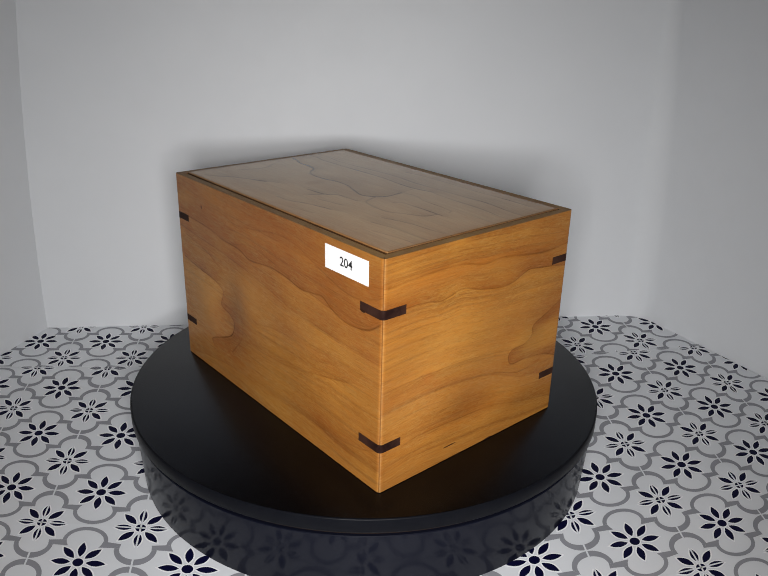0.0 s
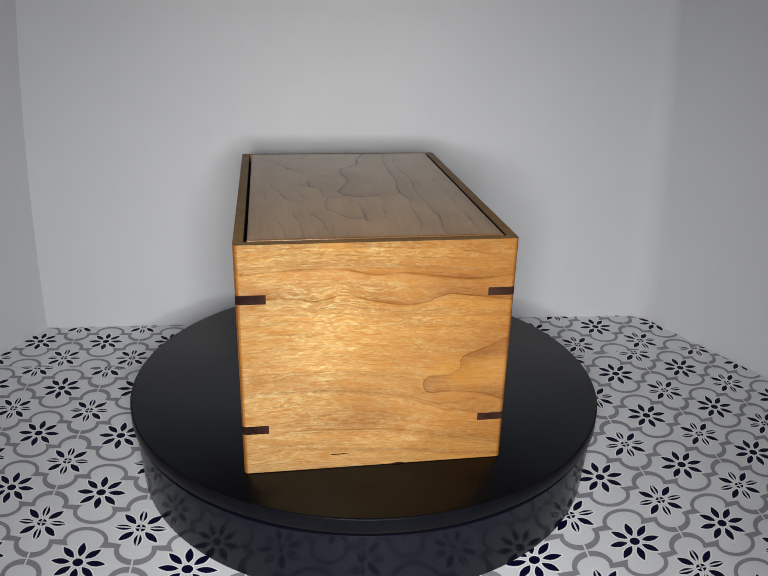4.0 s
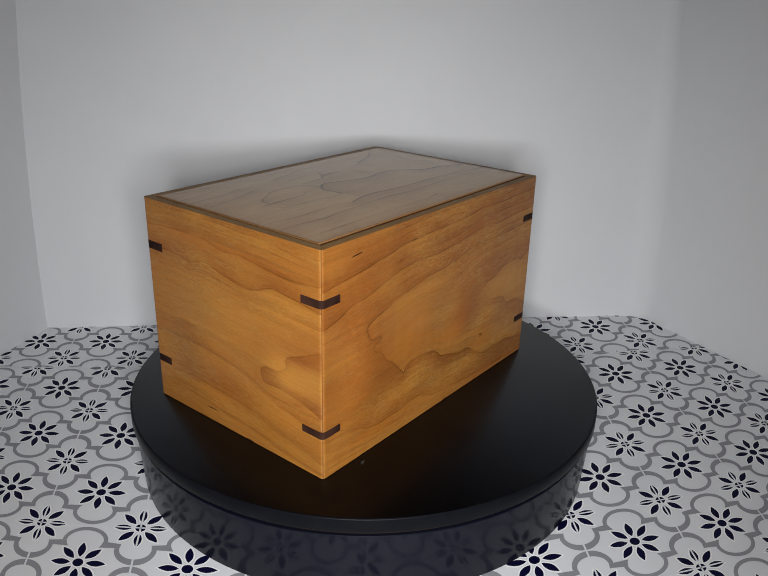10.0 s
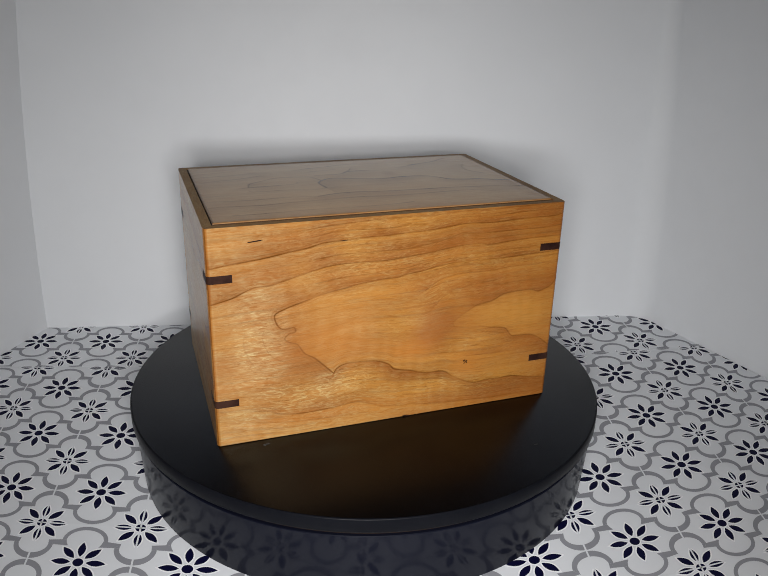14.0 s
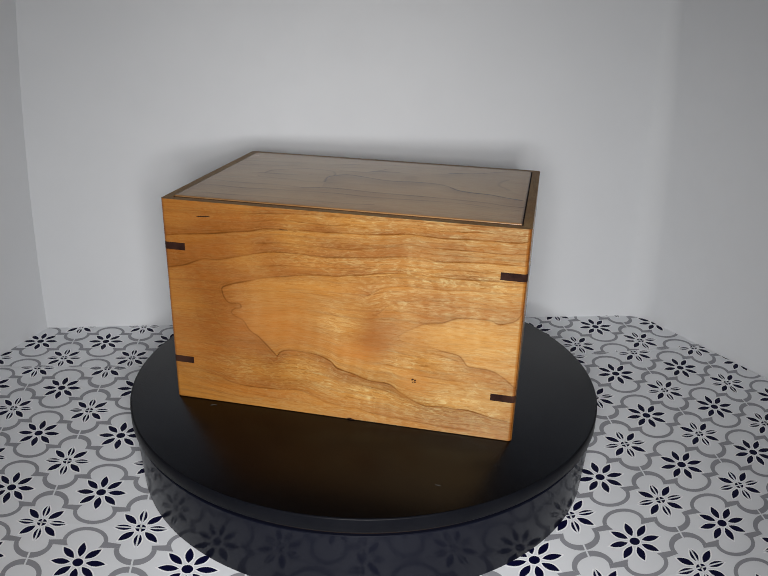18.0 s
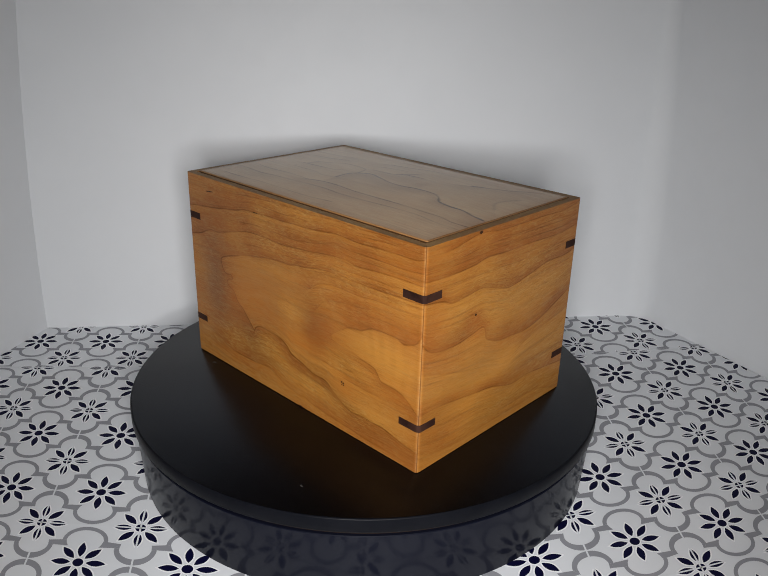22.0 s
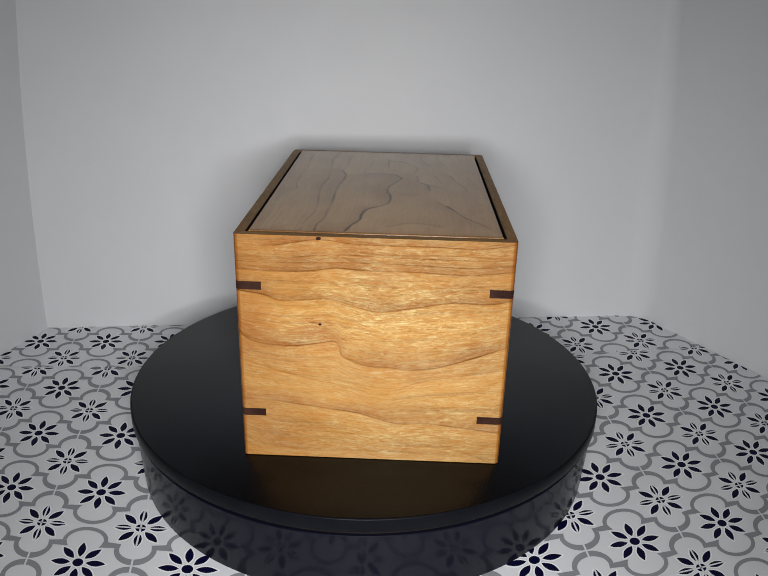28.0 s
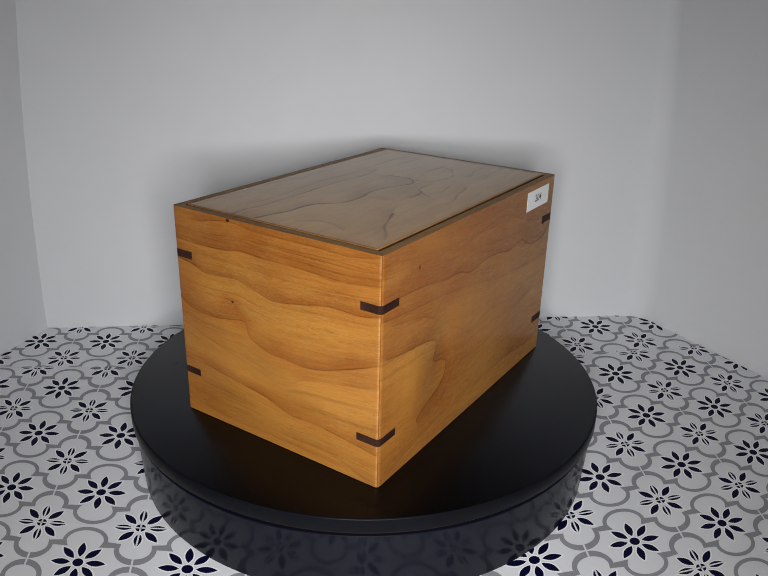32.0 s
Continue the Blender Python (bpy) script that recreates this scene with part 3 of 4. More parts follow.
grain_line("D", 0.85, 0.9, [1.2, 152.9, 32.4, 152.4, 68.3, 155.2, 106.4, 154.5, 134.9, 154.2, 163.3, 154, 183.2, 155.9])
grain_line("D", 1.05, 0.9, [0.8, 143.7, 24.9, 142.7, 49.1, 143.6, 65.9, 146, 87.5, 145, 121, 144.9, 152.1, 144, 182.8, 147.1])
grain_line("D", 0.75, 1.0, [1, 46.6, 21.7, 46.1, 42.4, 43.4, 60.5, 40.9, 81.3, 38.2, 94.3, 34.3, 110, 30.5, 130.8, 31.4, 151.7, 29.3, 181.8, 25.8])
grain_line("D", 0.65, 1.0, [110.6, 12.1, 142.2, 12, 166.3, 5.4, 179.9, -0.3])
grain_line("T", 0.74, 2.0, [263.1, 137.6, 250.4, 137.5, 224.8, 140.6, 203.4, 138.9, 164.8, 137.6, 146.9, 137.4, 129.7, 139.6, 104.3, 139.4, 70.1, 136.6, 49.1, 136.9, 31.6, 140.2, 10.9, 141.4])
grain_line("T", 1.06, 2.0, [181, 128.1, 162.9, 123.7, 145.2, 124.2, 121.5, 126.9, 96.9, 126.9, 74, 126.9, 55.3, 127.8, 35.3, 128.4, 23.2, 131.8, 7.6, 131.8])
grain_line("T", 1.15, 2.2, [169, 105.9, 171, 90.7, 166.2, 82.2, 156.9, 76.7, 144, 80.1, 126.6, 86.1, 110.8, 87.2, 99, 84.6, 81.8, 84.8, 70.2, 90.3, 61.1, 99.9, 47.9, 103.3, 35.7, 103.9, 23.5, 108.5, 10.6, 112])
grain_line("T", 0.85, 2.2, [227.2, 88.9, 224.5, 77.9, 212.8, 70.6, 199.2, 63.5, 175.7, 66.2, 169.5, 73.8, 167.1, 81.3])
grain_line("T", 0.96, 2.2, [231.5, 89, 202.1, 88.8, 189.6, 87.5, 187.1, 82.9])
grain_line("T", 0.96, 2.2, [167.2, 63.7, 144.9, 62.5, 137, 55.8, 117.9, 54.3])
grain_line("T", 0.74, 2.0, [143.1, 60.6, 134.3, 51.1, 131.2, 44.5])
grain_line("T", 0.53, 2.0, [169.2, 48.5, 145.1, 44.3])
grain_line("T", 0.74, 2.0, [172.3, 35.7, 150.2, 31, 134.2, 25.5, 119.6, 24.9])
grain_line("T", 0.85, 2.6, [75.7, 42.4, 60.7, 36, 46.4, 29.9, 35.4, 21.2, 25.5, 15.4])
grain_line("T", 0.64, 3.2, [22.6, 83.2, 29.6, 73.9, 31.4, 65.9, 29.2, 56.5, 24.7, 48])
grain_line("T", 0.43, 1.8, [13.4, 159.5, 25.1, 156.8])
grain_line("T", 0.43, 1.8, [13.1, 154.1, 24.3, 151.3])
grain_line("T", 0.38, 1.8, [147.5, 106.3, 124.4, 104.2, 102.5, 104.9])
grain_line("T", 0.38, 1.8, [85.9, 49.4, 70.3, 42.7, 45.3, 39.6])
grain_line("T", 0.60, 1.8, [162.3, 107, 182.1, 109.2, 194, 105.2, 212.7, 104, 225.4, 102.6, 228.5, 99.1])
grain_line("T", 0.75, 1.8, [181, 128, 189.6, 126.2, 208.3, 125, 235, 125.1, 253.5, 122.4, 266, 122.9])
grain_line("T", 0.60, 1.8, [116, 158.4, 138.2, 161.3, 171.1, 160.9, 193.2, 160.1, 227.6, 161.2, 250.1, 160.5])
grain_line("T", 0.40, 1.6, [225.4, 172.2, 248, 171.3, 260.7, 170.6])
grain_line("T", 0.50, 1.8, [213.2, 39.6, 237.5, 43.7, 251.6, 43.7, 262.7, 44.3])
grain_line("T", 0.50, 1.8, [210.6, 51.8, 229.7, 58.1, 248.2, 60.2, 259, 62.3])
grain_line("T", 0.45, 1.8, [228.4, 28.4, 249.3, 32.2, 262.7, 33.1])
grain_line("T", 0.40, 1.6, [147.3, 17.1, 171.8, 21])
grain_line("T", 0.35, 1.6, [17.9, 9.8, 24.6, 21, 32.3, 27.5])


def figure_at(face, uv):
    """At the places uv of a board: the crisp ring lines, and the broad latewood bands on one side of them."""
    dark, band = np.zeros(len(uv)), np.zeros(len(uv))
    wave = np.array([noise.noise((u * 120, v * 160, 3.0)) for u, v in uv])
    for strength, width, pts, under in FIGURE[face]:
        box_ok = np.all((uv > pts.min(axis=0) - 0.06) & (uv < pts.max(axis=0) + 0.06), axis=1)
        idx = np.nonzero(box_ok)[0]
        q = uv[idx]
        bd, bs = np.full(len(idx), 9.0), np.zeros(len(idx))
        for a, b in zip(pts, pts[1:]):
            d = b - a
            k = np.clip(((q - a) @ d) / max(d @ d, 1e-12), 0, 1)
            off = q - a - k[:, None] * d
            dist = np.hypot(off[:, 0], off[:, 1])
            near = dist < bd
            bd = np.where(near, dist, bd)
            bs = np.where(near, d[0] * off[:, 1] - d[1] * off[:, 0], bs)
        w = 0.00046 * width * (1 + 0.5 * wave[idx])
        up = ((bs > 0) if pts[-1, 0] >= pts[0, 0] else (bs < 0)) ^ under
        patchy = np.clip(0.75 + 0.75 * np.array([noise.noise((u * 34, v * 34, 7.0 + strength)) for u, v in q]), 0.12, 1.3)
        late = strength * np.where(up, np.exp(-bd / (0.0105 * width)), 0.25 * np.exp(-bd / (0.0018 * width))) * patchy
        dark[idx] = np.maximum(dark[idx], strength * 0.56 * np.exp(-(bd / w) ** 2) * patchy + 0.16 * late)
        if face != "T":                    # fainter rings run beside the line, in the dark wood
            drift = np.array([noise.noise((u * 28, v * 60, 11.0 + 3 * strength)) for u, v in q])
            for step, share in ((0.0023, 0.34), (0.0050, 0.24), (0.0086, 0.15)):
                gap = step * (1 + 0.45 * drift)
                ring = np.where(up, np.exp(-((bd - gap) / (0.8 * w)) ** 2), 0.0)
                dark[idx] = np.maximum(dark[idx], strength * share * ring * np.clip(patchy - 0.15, 0, 1))
        band[idx] = np.maximum(band[idx], late)
    return np.clip(dark, 0, 1), np.clip(band, 0, 1)


SWELLS = {"A": [], "B": [], "C": [], "D": [], "T": []}


def grain_swell(face, u, v, ru, rv, slope):
    """A soft area, in millimetres, where the fibres run out of the board at a slope in degrees."""
    SWELLS[face].append((u / 1000, v / 1000, ru / 1000, rv / 1000, math.tan(radians(slope))))


grain_swell("C", 34, 76, 26, 40, 12)
grain_swell("C", 84, 36, 34, 13, 7)
grain_swell("C", 162, 76, 20, 22, 5)
grain_swell("C", 202, 58, 20, 9, 6)
grain_swell("C", 132, 84, 18, 14, -3)
grain_swell("C", 190, 28, 30, 8, 5)
grain_swell("A", 60, 60, 28, 30, -8)
grain_swell("A", 95, 80, 20, 24, 6)
grain_swell("A", 215, 60, 40, 24, -5)
grain_swell("B", 150, 70, 22, 16, -6)
grain_swell("B", 60, 95, 36, 20, 5)
grain_swell("B", 38, 52, 34, 34, 8)
grain_swell("B", 110, 30, 40, 14, 5)
grain_swell("D", 50, 30, 34, 16, 6)
grain_swell("D", 95, 55, 34, 14, 6)
grain_swell("D", 40, 100, 26, 12, -5)


def swell_at(face, uv):
    u, v = uv[:, 0] + 0.37 * len(SWELLS[face]), uv[:, 1]
    ripple = np.sin(u * 520 + 2.5 * np.sin(v * 45 + 1) + 1.7 * np.sin(u * 63 + v * 31)) * np.clip(np.sin(u * 37 + v * 52) + 0.2, 0, 1)
    h = ripple * ({"A": 0.00003, "C": 0.00006}.get(face, 0.00001))
    for u, v, ru, rv, slope in SWELLS[face]:
        h += slope * (uv[:, 0] - u) * np.exp(-((uv[:, 0] - u) / ru) ** 2 - ((uv[:, 1] - v) / rv) ** 2)
    return h


ZONES = {"A": [], "B": [], "C": [], "D": [], "T": []}


def grain_zone(face, u, v, ru, rv, tone, fleck=0.0, rose=0.0):
    """A soft area of a board, in millimetres, that is paler or deeper, flecked or redder than the rest."""
    ZONES[face].append((u / 1000, v / 1000, ru / 1000, rv / 1000, tone, fleck, rose))


grain_zone("B", 100, 160, 90, 9, .5, .8)
grain_zone("B", 50, 147, 60, 7, .1, 0, .45)
grain_zone("B", 60, 131, 32, 9, .6, .9)
grain_zone("B", 38, 55, 36, 36, .15, .5)
grain_zone("B", 130, 110, 50, 20, .4, .5)
grain_zone("B", 155, 71, 26, 11, .6)
grain_zone("B", 70, 100, 30, 25, .3, .4)
# foot of this end made paler in place of stronger light low down
grain_zone("B", 90, 24, 90, 20, .4, .3, .2)
grain_zone("D", 92, 84, 120, 100, .25)
grain_zone("D", 100, 106, 70, 14, .5, .9)
grain_zone("D", 100, 131, 60, 9, .4, .9)
grain_zone("D", 120, 158, 60, 8, .2, .5)
grain_zone("D", 45, 60, 50, 18, .3)
grain_zone("D", 90, 56, 30, 10, .6, .3)
grain_zone("D", 15, 20, 30, 20, -.4)
grain_zone("D", 155, 50, 30, 15, .4, .5)
grain_zone("D", 10, 100, 20, 20, -.4, 0, .2)
grain_zone("D", 100, 18, 60, 10, .3, .5)
grain_zone("A", 120, 152, 70, 10, 0, 0, .25)
grain_zone("A", 62, 88, 30, 14, .5, .5)
grain_zone("A", 45, 62, 22, 26, .3, -.2)
grain_zone("A", 190, 85, 50, 25, .1, .5)
grain_zone("A", 140, 35, 90, 25, .2, .2)
grain_zone("A", 240, 90, 40, 30, .3, .2)
grain_zone("T", 136, 90, 160, 110, .3, -.35)
grain_zone("T", 140, 85, 50, 30, -.2)
grain_zone("B", 155, 72, 24, 12, .3, -.4)
grain_zone("A", 45, 62, 22, 26, .2, -.4)
grain_zone("D", 54, 104, 9, 6, -1.0, 0, .6)
grain_zone("D", 60, 93, 14, 6, -.6, 0, .7)
grain_zone("B", 41, 75, 4, 3, -.6, 0, .9)
grain_zone("D", 90, 55, 60, 16, .3, -.3)
grain_zone("D", 120, 30, 50, 12, .3, .1)
grain_zone("B", 60, 95, 40, 24, .3, .1)
grain_zone("B", 110, 147, 90, 5, .2, 0, .25)
grain_zone("B", 90, 30, 70, 5, .1, 0, .35)
grain_zone("A", 170, 145, 90, 6, .1, 0, .3)
grain_zone("A", 20, 110, 30, 40, .3, .1)
grain_zone("C", 52, 92, 22, 22, -.35)
grain_zone("C", 30, 60, 40, 40, -.15, -.2, .15)
grain_zone("C", 88, 76, 34, 22, .15, -.6, .35)
grain_zone("C", 38, 78, 26, 36, -.15, .6)
grain_zone("C", 66, 34, 36, 14, 0, .8)
grain_zone("C", 106, 42, 22, 9, .6, .9)
grain_zone("C", 138, 80, 18, 12, .4, .7)
grain_zone("C", 166, 68, 14, 14, -.8, -.3)
grain_zone("C", 150, 58, 20, 9, .1, -.5, .5)
grain_zone("C", 197, 38, 14, 10, .1, -.5, .5)
grain_zone("C", 140, 88, 70, 22, -.3)
grain_zone("C", 238, 78, 38, 14, .45, -.6)
grain_zone("C", 225, 104, 50, 9, -.3)
# pale flecked foot, its colour lifted further for the light low down
grain_zone("C", 150, 26, 110, 20, .55, .4)
grain_zone("C", 200, 57, 26, 8, .6, .9)
grain_zone("C", 165, 27, 26, 6, .5, .9)
grain_zone("C", 225, 20, 40, 6, .4, .7)
grain_zone("C", 190, 128, 90, 10, .4, .8)
grain_zone("C", 180, 162, 110, 8, .4, .7)
grain_zone("C", 110, 140, 50, 20, .3, .5)
grain_zone("C", 190, 105, 40, 8, 0, .5)
grain_zone("C", 20, 150, 30, 25, -.1, -.2, .1)
grain_zone("C", 70, 14, 60, 8, 0, 0, .5)
grain_zone("T", 104, 71, 3.5, 5.5, -2.2, 0, 0.3)
grain_zone("T", 120, 75, 40, 24, -.3)


def zones_at(face, uv):
    out = np.zeros((len(uv), 3))
    for u, v, ru, rv, *amounts in ZONES[face]:
        d = ((uv[:, 0] - u) / ru) ** 2 + ((uv[:, 1] - v) / rv) ** 2
        out += np.exp(-d)[:, None] * np.array(amounts)
    return out


def grain_drift(face, uv):
    """How far the grain is carried up or down at each place by the growth lines that run along the board."""
    total, weight = np.zeros(len(uv)), np.full(len(uv), 40.0)
    for strength, width, pts, under in FIGURE[face]:
        steps = np.diff(pts[:, 0])
        if not (np.all(steps > 0) or np.all(steps < 0)) or np.ptp(pts[:, 0]) < 0.09:
            continue
        p = pts if steps[0] > 0 else pts[::-1]
        level = np.interp(uv[:, 0], p[:, 0], p[:, 1])
        w = 1.0 / ((level - uv[:, 1]) ** 2 + 0.004 ** 2) ** 0.5
        total += w * (level - p[:, 1].mean())
        weight += w
    return total / weight


def give_figure(me, face, uv, seed):
    line = me.attributes.new("figure", "FLOAT", "POINT")
    lines, bands = figure_at(face, uv)
    line.data.foreach_set("value", lines.astype(np.float32))
    board = me.attributes.new("board", "FLOAT_VECTOR", "POINT")
    co = np.column_stack([uv[:, 0], uv[:, 1] - grain_drift(face, uv), np.full(len(uv), seed)]).astype(np.float32)
    board.data.foreach_set("vector", co.ravel())
    me.attributes.new("swell", "FLOAT", "POINT").data.foreach_set("value", swell_at(face, uv).astype(np.float32))
    soft = me.attributes.new("zones", "FLOAT_VECTOR", "POINT")
    amounts = zones_at(face, uv)
    amounts[:, 0] -= (1.2 if face != "T" else 0.6) * bands
    if face == "T":                        # margin coloured redder, where the wall's grey reflection leaves the lid
        margin = np.minimum(np.minimum(uv[:, 0] - END, LONG - END - uv[:, 0]), np.minimum(uv[:, 1] - SIDE, WIDE - SIDE - uv[:, 1]))
        amounts[:, 2] += 0.7 * np.exp(-margin / 0.007)
    soft.data.foreach_set("vector", amounts.astype(np.float32).ravel())


def mesh_part(name, verts, faces, mat, parent, label=""):
    me = bpy.data.meshes.new(name)
    me.from_pydata([tuple(v) for v in verts], [], faces)
    me.materials.append(mat)
    ob = new(name, me)
    ob.parent = parent
    if label:
        ob["label"] = label
    return ob


def side_board(face, length, place, parent, label, seed, thick=0.0065):
    """One mitred side: place(u, w, v) puts the point u along, w inwards and v up into the box."""
    arc = [radians(225 + 45 * k / 4) for k in range(4)]
    path = [(ROUND + ROUND * math.cos(a), ROUND + ROUND * math.sin(a), -math.cos(a), -math.sin(a)) for a in arc]
    n = int((length - 2 * ROUND) / STEP)
    path += [(ROUND + (length - 2 * ROUND) * k / n, 0.0, 0.0, 1.0) for k in range(n + 1)]
    path += [(length - u, w, -iu, iw) for u, w, iu, iw in path[3::-1]]
    rows = [(0.0, 0.0006), (0.0006, 0.0)]
    m = int((TALL - 0.0026) / STEP)
    rows += [(0.0006 + (TALL - 0.0012) * k / m, 0.0) for k in range(1, m + 1)]
    rows += [(TALL, 0.0)]
    uv, verts = [], []
    for v, inset in rows:
        for u, w, iu, iw in path:
            uv.append((u, v))
            verts.append(place(u + iu * inset, w + iw * inset, v))
    c, r = len(path), len(rows)
    faces = [(j * c + i, j * c + i + 1, (j + 1) * c + i + 1, (j + 1) * c + i) for j in range(r - 1) for i in range(c - 1)]
    skin = len(faces)
    top_in, low_in = len(verts), len(verts) + c
    for v in (TALL, 0.0):
        for u, w, _, _ in path:
            uu = min(max(u, thick), length - thick)
            uv.append((uu, v + 0.004 if v > 0.1 else v))
            verts.append(place(uu, thick, v))
    last = (r - 1) * c
    for i in range(c - 1):
        faces.append((last + i, last + i + 1, top_in + i + 1, top_in + i))
        faces.append((top_in + i, top_in + i + 1, low_in + i + 1, low_in + i))
        faces.append((low_in + i, low_in + i + 1, i + 1, i))
    faces.append(tuple(j * c for j in range(r)) + (top_in, low_in))
    faces.append(tuple(j * c + c - 1 for j in range(r - 1, -1, -1)) + (low_in + c - 1, top_in + c - 1))
    ob = mesh_part("side_panel", verts, faces, CHERRY, parent, label)
    give_figure(ob.data, face, np.array(uv), seed)
    round_off = np.zeros(len(uv), np.float32)
    for j in range(r):
        round_off[j * c:j * c + 4] = round_off[j * c + c - 4:j * c + c] = 1.0
    ob.data.attributes.new("corner", "FLOAT", "POINT").data.foreach_set("value", round_off)
    for j in range(r):                     # the mitre joint shows as a thin dark line
        for i in (j * c, j * c + c - 1):
            ob.data.attributes["figure"].data[i].value = 0.7
    for k, f in enumerate(ob.data.polygons):
        f.use_smooth = k < skin
        f.material_index = 1 if k >= skin and (k - skin) % 3 == 0 and k < skin + 3 * (c - 1) else 0
    ob.data.materials.append(GREYED_EDGE)
    ob.data.set_sharp_from_angle(angle=radians(40))
    return ob


box = tagged(new("keepsake_box"), "oiled cherry wood box with dark corner keys and inset lid", "wooden box")
hx, hy = LONG / 2, WIDE / 2
side_board("A", LONG, lambda u, w, v: (u - hx, w - hy, v), box, "long cherry side with wavy grain and a white label", 0.13)
side_board("B", WIDE, lambda u, w, v: (hx - w, u - hy, v), box, "short cherry end with a looped growth line", 0.37)
side_board("C", LONG, lambda u, w, v: (hx - u, hy - w, v), box, "long cherry side with a broad cathedral figure", 0.59)
side_board("D", WIDE, lambda u, w, v: (w - hx, hy - u, v), box, "short cherry end with two small knots", 0.83)

# lid, crowned a little above the rim, with a wide gap along the long sides and a hair line at the ends
LID_TOP, CROWN = TALL + 0.0008, 0.0016


def lid_panel():
    lx, ly, edge = LONG - 2 * END, WIDE - 2 * SIDE, 0.0008
    nx, ny = int(lx / STEP), int(ly / STEP)
    xs = [0.0, edge * 0.3, edge] + [edge + (lx - 2 * edge) * k / nx for k in range(1, nx)] + [lx - edge, lx - edge * 0.3, lx]
    ys = [0.0, edge * 0.3, edge] + [edge + (ly - 2 * edge) * k / ny for k in range(1, ny)] + [ly - edge, ly - edge * 0.3, ly]
    drop = lambda s, n: edge * (1 - math.sqrt(max(0.0, 1 - (max(0.0, edge - s, s - n + edge) / edge) ** 2)))
    verts, uv = [], []
    for y in ys:
        for x in xs:
            verts.append((x + END - hx, y + SIDE - hy, LID_TOP + CROWN * (1 - (2 * x / lx - 1) ** 2) * (1 - (2 * y / ly - 1) ** 2) - max(drop(x, lx), drop(y, ly))))
            uv.append((x + END, y + SIDE))
    c, r = len(xs), len(ys)
    faces = [(j * c + i, j * c + i + 1, (j + 1) * c + i + 1, (j + 1) * c + i) for j in range(r - 1) for i in range(c - 1)]
    skin = len(faces)
    rim = list(range(c)) + [j * c + c - 1 for j in range(1, r)] + [(r - 1) * c + i for i in range(c - 2, -1, -1)] + [j * c for j in range(r - 2, 0, -1)]
    low = len(verts)
    for k in rim:
        verts.append((verts[k][0], verts[k][1], TALL - 0.0118))
        uv.append(uv[k])
    for i in range(len(rim)):
        j = (i + 1) % len(rim)
        faces.append((rim[i], low + i, low + j, rim[j]))
    faces.append(tuple(low + i for i in range(len(rim) - 1, -1, -1)))
    ob = mesh_part("lid", verts, faces, LID_CHERRY, box, "cherry lid with a swirling dark figure, almost flush with the rim")
    give_figure(ob.data, "T", np.array(uv), 0.07)
    ob.data.materials.append(LID_EDGE)
    for j in range(r):                     # the end edges are darker than the long ones
        for i in (0, 1, 2, c - 3, c - 2, c - 1):
            ob.data.attributes["figure"].data[j * c + i].value = 0.55
    for i in range(c):
        for j in (0, 1, 2, r - 3, r - 2, r - 1):
            ob.data.attributes["figure"].data[j * c + i].value = 0.25
    for k, f in enumerate(ob.data.polygons):
        f.use_smooth = k < skin
        f.material_index = 0 if k < skin else 1
    return ob


lid_panel()
RIM_W, SKIN = 0.0066, 0.0004
# dark strips put into the gap stand in for the shade inside it
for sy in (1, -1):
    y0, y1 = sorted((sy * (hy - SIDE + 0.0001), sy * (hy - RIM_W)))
    part("lid_gap_shade", prism([(-hx + RIM_W, y0), (hx - RIM_W, y0), (hx - RIM_W, y1), (-hx + RIM_W, y1)], TALL - 0.014, TALL - 0.0060), DARK_GAP, box, "dark ledge in the gap beside the lid")
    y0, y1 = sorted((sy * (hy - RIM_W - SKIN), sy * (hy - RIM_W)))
    part("gap_wall_shade", prism([(-hx + RIM_W, y0), (hx - RIM_W, y0), (hx - RIM_W, y1), (-hx + RIM_W, y1)], TALL - 0.0059, TALL - 0.0002), DARK_GAP, box, "dark stained wall of the gap")
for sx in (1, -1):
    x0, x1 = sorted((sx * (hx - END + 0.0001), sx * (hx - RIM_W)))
    part("lid_gap_shade", prism([(x0, -hy + SIDE), (x1, -hy + SIDE), (x1, hy - SIDE), (x0, hy - SIDE)], TALL - 0.014, TALL - 0.0003), DARK_GAP, box, "dark hair line at the end of the lid")
part("bottom_panel", prism([(-hx + 0.0066, -hy + 0.0066), (hx - 0.0066, -hy + 0.0066), (hx - 0.0066, hy - 0.0066), (-hx + 0.0066, hy - 0.0066)], 0.0004, 0.006), CHERRY, box)


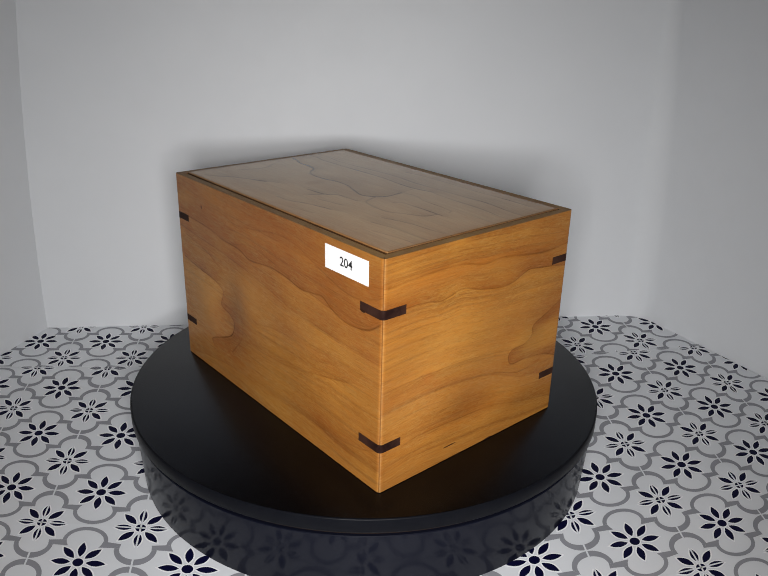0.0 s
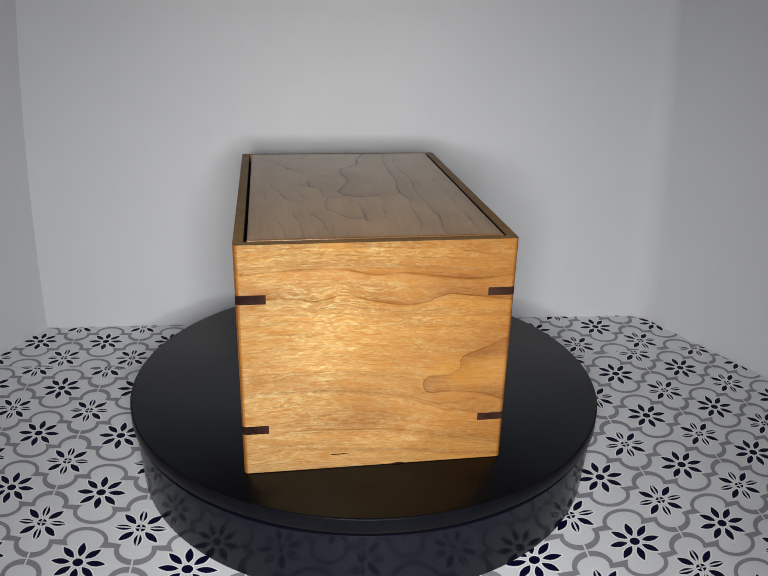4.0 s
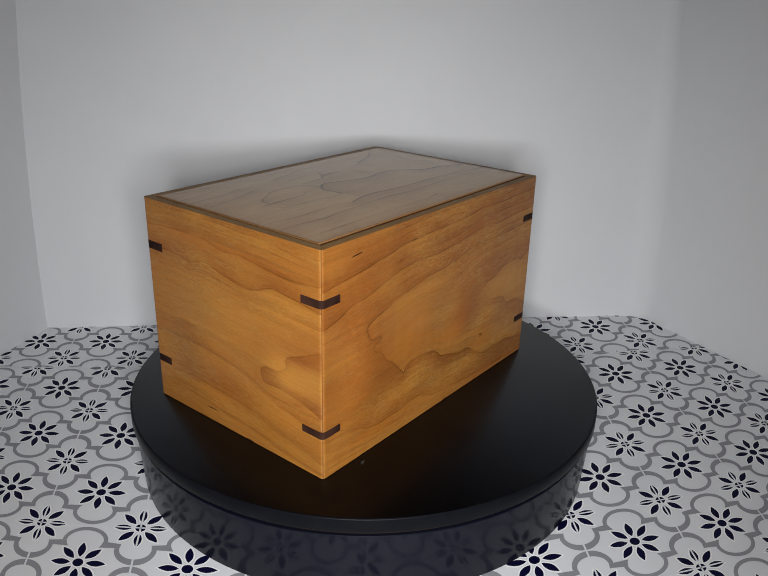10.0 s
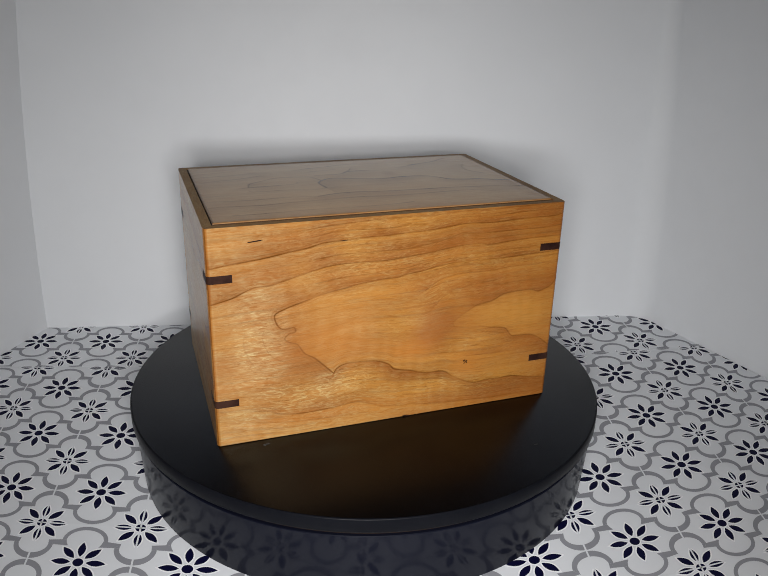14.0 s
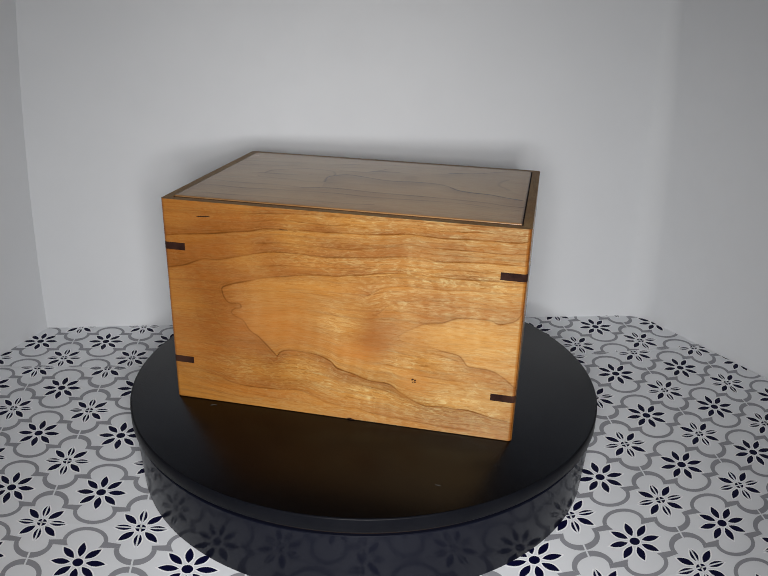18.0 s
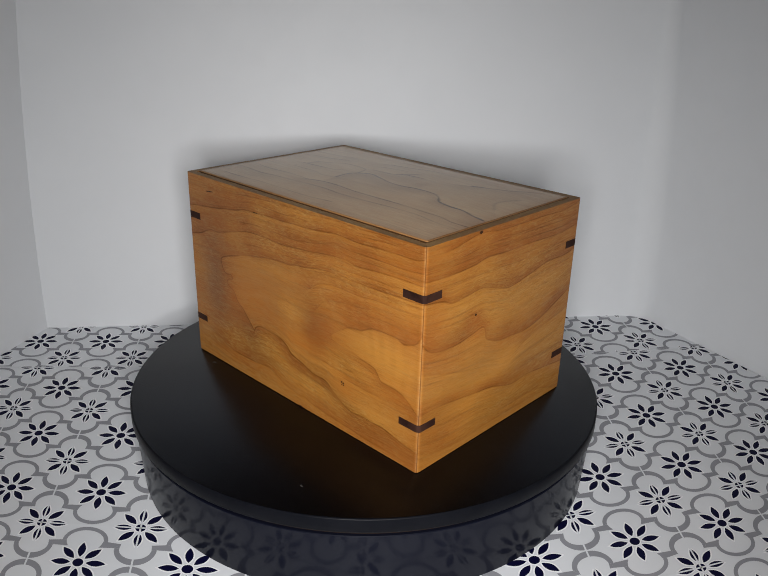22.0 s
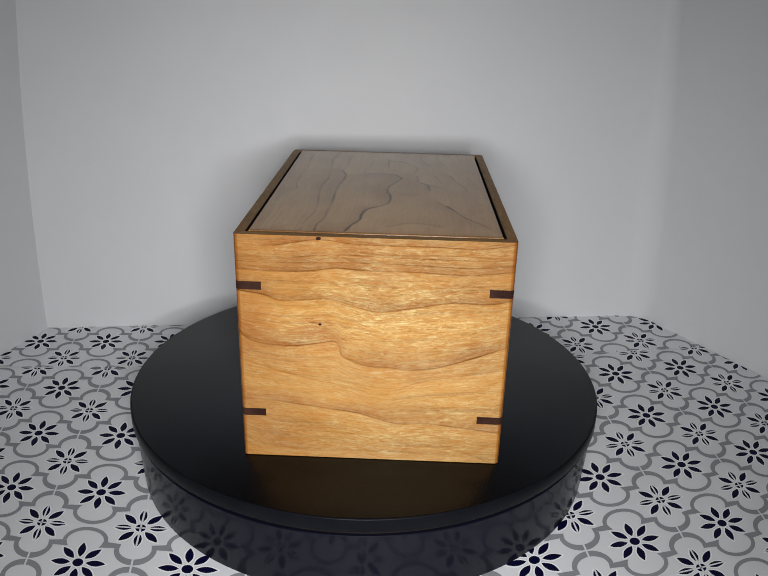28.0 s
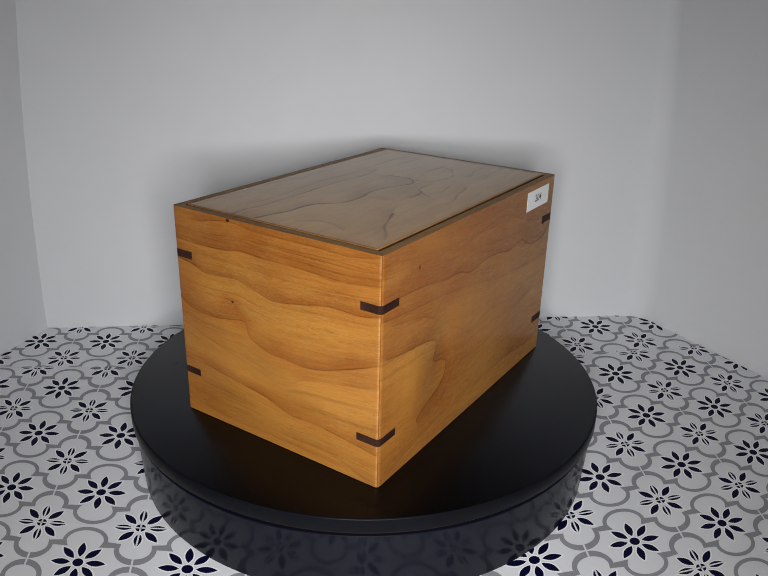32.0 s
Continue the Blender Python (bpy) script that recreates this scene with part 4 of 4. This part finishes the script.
def corner_key(cx, cy, ax, ay, bx, by, la, lb, z0, z1):
    """A walnut key let across a corner; a and b are the ways along the two sides from it."""
    e = 0.00012
    a, b, c = Vector((ax, ay)), Vector((bx, by)), Vector((cx, cy))
    pts = [c + a * la - b * e]
    mid = c + (a + b) * ROUND
    for k in range(7):
        t = math.pi / 2 * k / 6
        pts.append(mid - b * (ROUND + e) * math.cos(t) - a * (ROUND + e) * math.sin(t))
    pts.append(c + b * lb - a * e)
    pts.append(c + b * (lb - 0.001) + a * 0.0055)
    pts.append(c + a * (la - 0.001) + b * 0.0055)
    p = [tuple(v) for v in pts]
    if sum(p[i][0] * p[(i + 1) % len(p)][1] - p[(i + 1) % len(p)][0] * p[i][1] for i in range(len(p))) < 0:
        p = p[::-1]
    return part("corner_key", prism(p, z0, z1), WALNUT, box, "dark walnut corner key")


for high in (True, False):
    z0, z1 = (0.1292, 0.1350) if high else (0.0333, 0.0390)
    corner_key(hx, -hy, -1, 0, 0, 1, 0.0219, 0.0192 if high else 0.0180, z0 - 0.0016, z1 - 0.0010)
    corner_key(hx, hy, -1, 0, 0, -1, 0.0173, 0.0185 if high else 0.0193, z0 - 0.0012, z1 - 0.0012)
    corner_key(-hx, hy, 1, 0, 0, -1, 0.0186, 0.0172, z0, z1)
    corner_key(-hx, -hy, 1, 0, 0, 1, 0.0200, 0.0160 if high else 0.0180, z0 - 0.0004, z1 - 0.0004)


def blemish(name, place, u, v, ru, rv, turn, label):
    """A dark knot or slit set flush in a board."""
    bm = bmesh.new()
    c, s = math.cos(radians(turn)), math.sin(radians(turn))
    ring = []
    for k in range(14):
        a = 2 * math.pi * k / 14
        wob = 1 + 0.22 * noise.noise((u * 900 + math.cos(a), v * 900 + math.sin(a), 1.7))
        x, y = ru * wob * math.cos(a), rv * wob * math.sin(a)
        ring.append((u + x * c - y * s, v + x * s + y * c))
    front = [bm.verts.new(place(p, -0.00006, q)) for p, q in ring]
    back = [bm.verts.new(place(p, 0.0008, q)) for p, q in ring]
    bm.faces.new(front)
    bm.faces.new(back[::-1])
    for i in range(14):
        j = (i + 1) % 14
        bm.faces.new((front[i], back[i], back[j], front[j]))
    bmesh.ops.recalc_face_normals(bm, faces=bm.faces)
    return part(name, bm, PITCH, box, label)


ON_A = lambda u, w, v: (u - hx, w - hy, v)
ON_B = lambda u, w, v: (hx - w, u - hy, v)
ON_C = lambda u, w, v: (hx - u, hy - w, v)
ON_D = lambda u, w, v: (w - hx, hy - u, v)
blemish("knot", ON_D, 0.0559, 0.1056, 0.0012, 0.0009, 0, "small dark pin knot")
blemish("knot", ON_D, 0.0553, 0.1660, 0.0017, 0.0012, 0, "small dark pin knot")
blemish("knot", ON_C, 0.1958, 0.0424, 0.0011, 0.0006, 40, "tiny dark pin knot")
blemish("knot", ON_C, 0.1976, 0.0418, 0.0009, 0.0007, 60, "tiny dark pin knot")
blemish("knot", ON_C, 0.1960, 0.0402, 0.0008, 0.0004, 40, "tiny dark pin knot")
blemish("knot", ON_C, 0.1978, 0.0403, 0.0007, 0.0004, 10, "tiny dark pin knot")
blemish("grain_slit", ON_C, 0.0340, 0.1562, 0.0056, 0.0005, 6, "short dark slit in the grain")
blemish("grain_slit", ON_C, 0.0963, 0.1514, 0.0035, 0.0003, 1, "short dark slit in the grain")
blemish("grain_slit", ON_B, 0.0662, 0.0114, 0.0068, 0.0004, 0, "short dark slit in the grain")
blemish("edge_chip", ON_C, 0.1477, 0.0006, 0.0030, 0.0007, -6, "small dark chip in the lower edge")
blemish("edge_chip", ON_B, 0.1080, 0.0007, 0.0040, 0.0007, 3, "small dark chip in the lower edge")
blemish("knot", ON_A, 0.0442, 0.1473, 0.0008, 0.0016, 0, "tiny dark pin knot")
blemish("key_hole", lambda u, w, v: ON_A(u, w - 0.00015, v), 0.2541, 0.1279, 0.0024, 0.0010, 0, "small dark hole beside the key")

# paper label with its number
label_plate = part("paper_label", prism([(0.2146, -hy - 0.00022), (0.2592, -hy - 0.00022), (0.2592, -hy - 0.00002), (0.2146, -hy - 0.00002)], 0.1458, 0.1623), PAPER, box, "white rectangular paper label")
label_plate.data.transform(Matrix.Translation((-hx, 0, 0)))
font = bpy.data.curves.new("label_number", "FONT")
font.body, font.size, font.align_x, font.align_y = "204", 0.0088, "CENTER", "CENTER"
font.extrude, font.offset = 0.00003, 0.00008
text = bpy.data.objects.new("label_number", font)
scene.collection.objects.link(text)
bpy.context.view_layer.update()
text_mesh = bpy.data.meshes.new_from_object(text.evaluated_get(bpy.context.evaluated_depsgraph_get()))
bpy.data.objects.remove(text)
text_mesh.transform(Matrix.Translation((0.2369 - hx, -hy - 0.00026, 0.1542)) @ pose(0, 0, 0, 90, 0, 0) )
text_mesh.materials.clear()
text_mesh.materials.append(BLACK_INK)
number = new("printed_number", text_mesh)
number.parent = label_plate
number["label"] = "black printed number 204"

# ---- the turning of the plate and the box ----
SPIN_START, SPIN_RATE = -50.46, -7.9438
OFF_X, OFF_Y = 0.0036, -0.0113


def motions():
    times = [float(k) for k in range(33)]
    turns = [(t, SPIN_START + SPIN_RATE * t) for t in times]
    walk(plate, [(t, pose(0, 0, TOP, 0, 0, a)) for t, a in turns])
    walk(box, [(t, pose(0, 0, TOP + 0.0002, 0, 0, a) @ pose(OFF_X, OFF_Y, 0)) for t, a in turns])


motions()
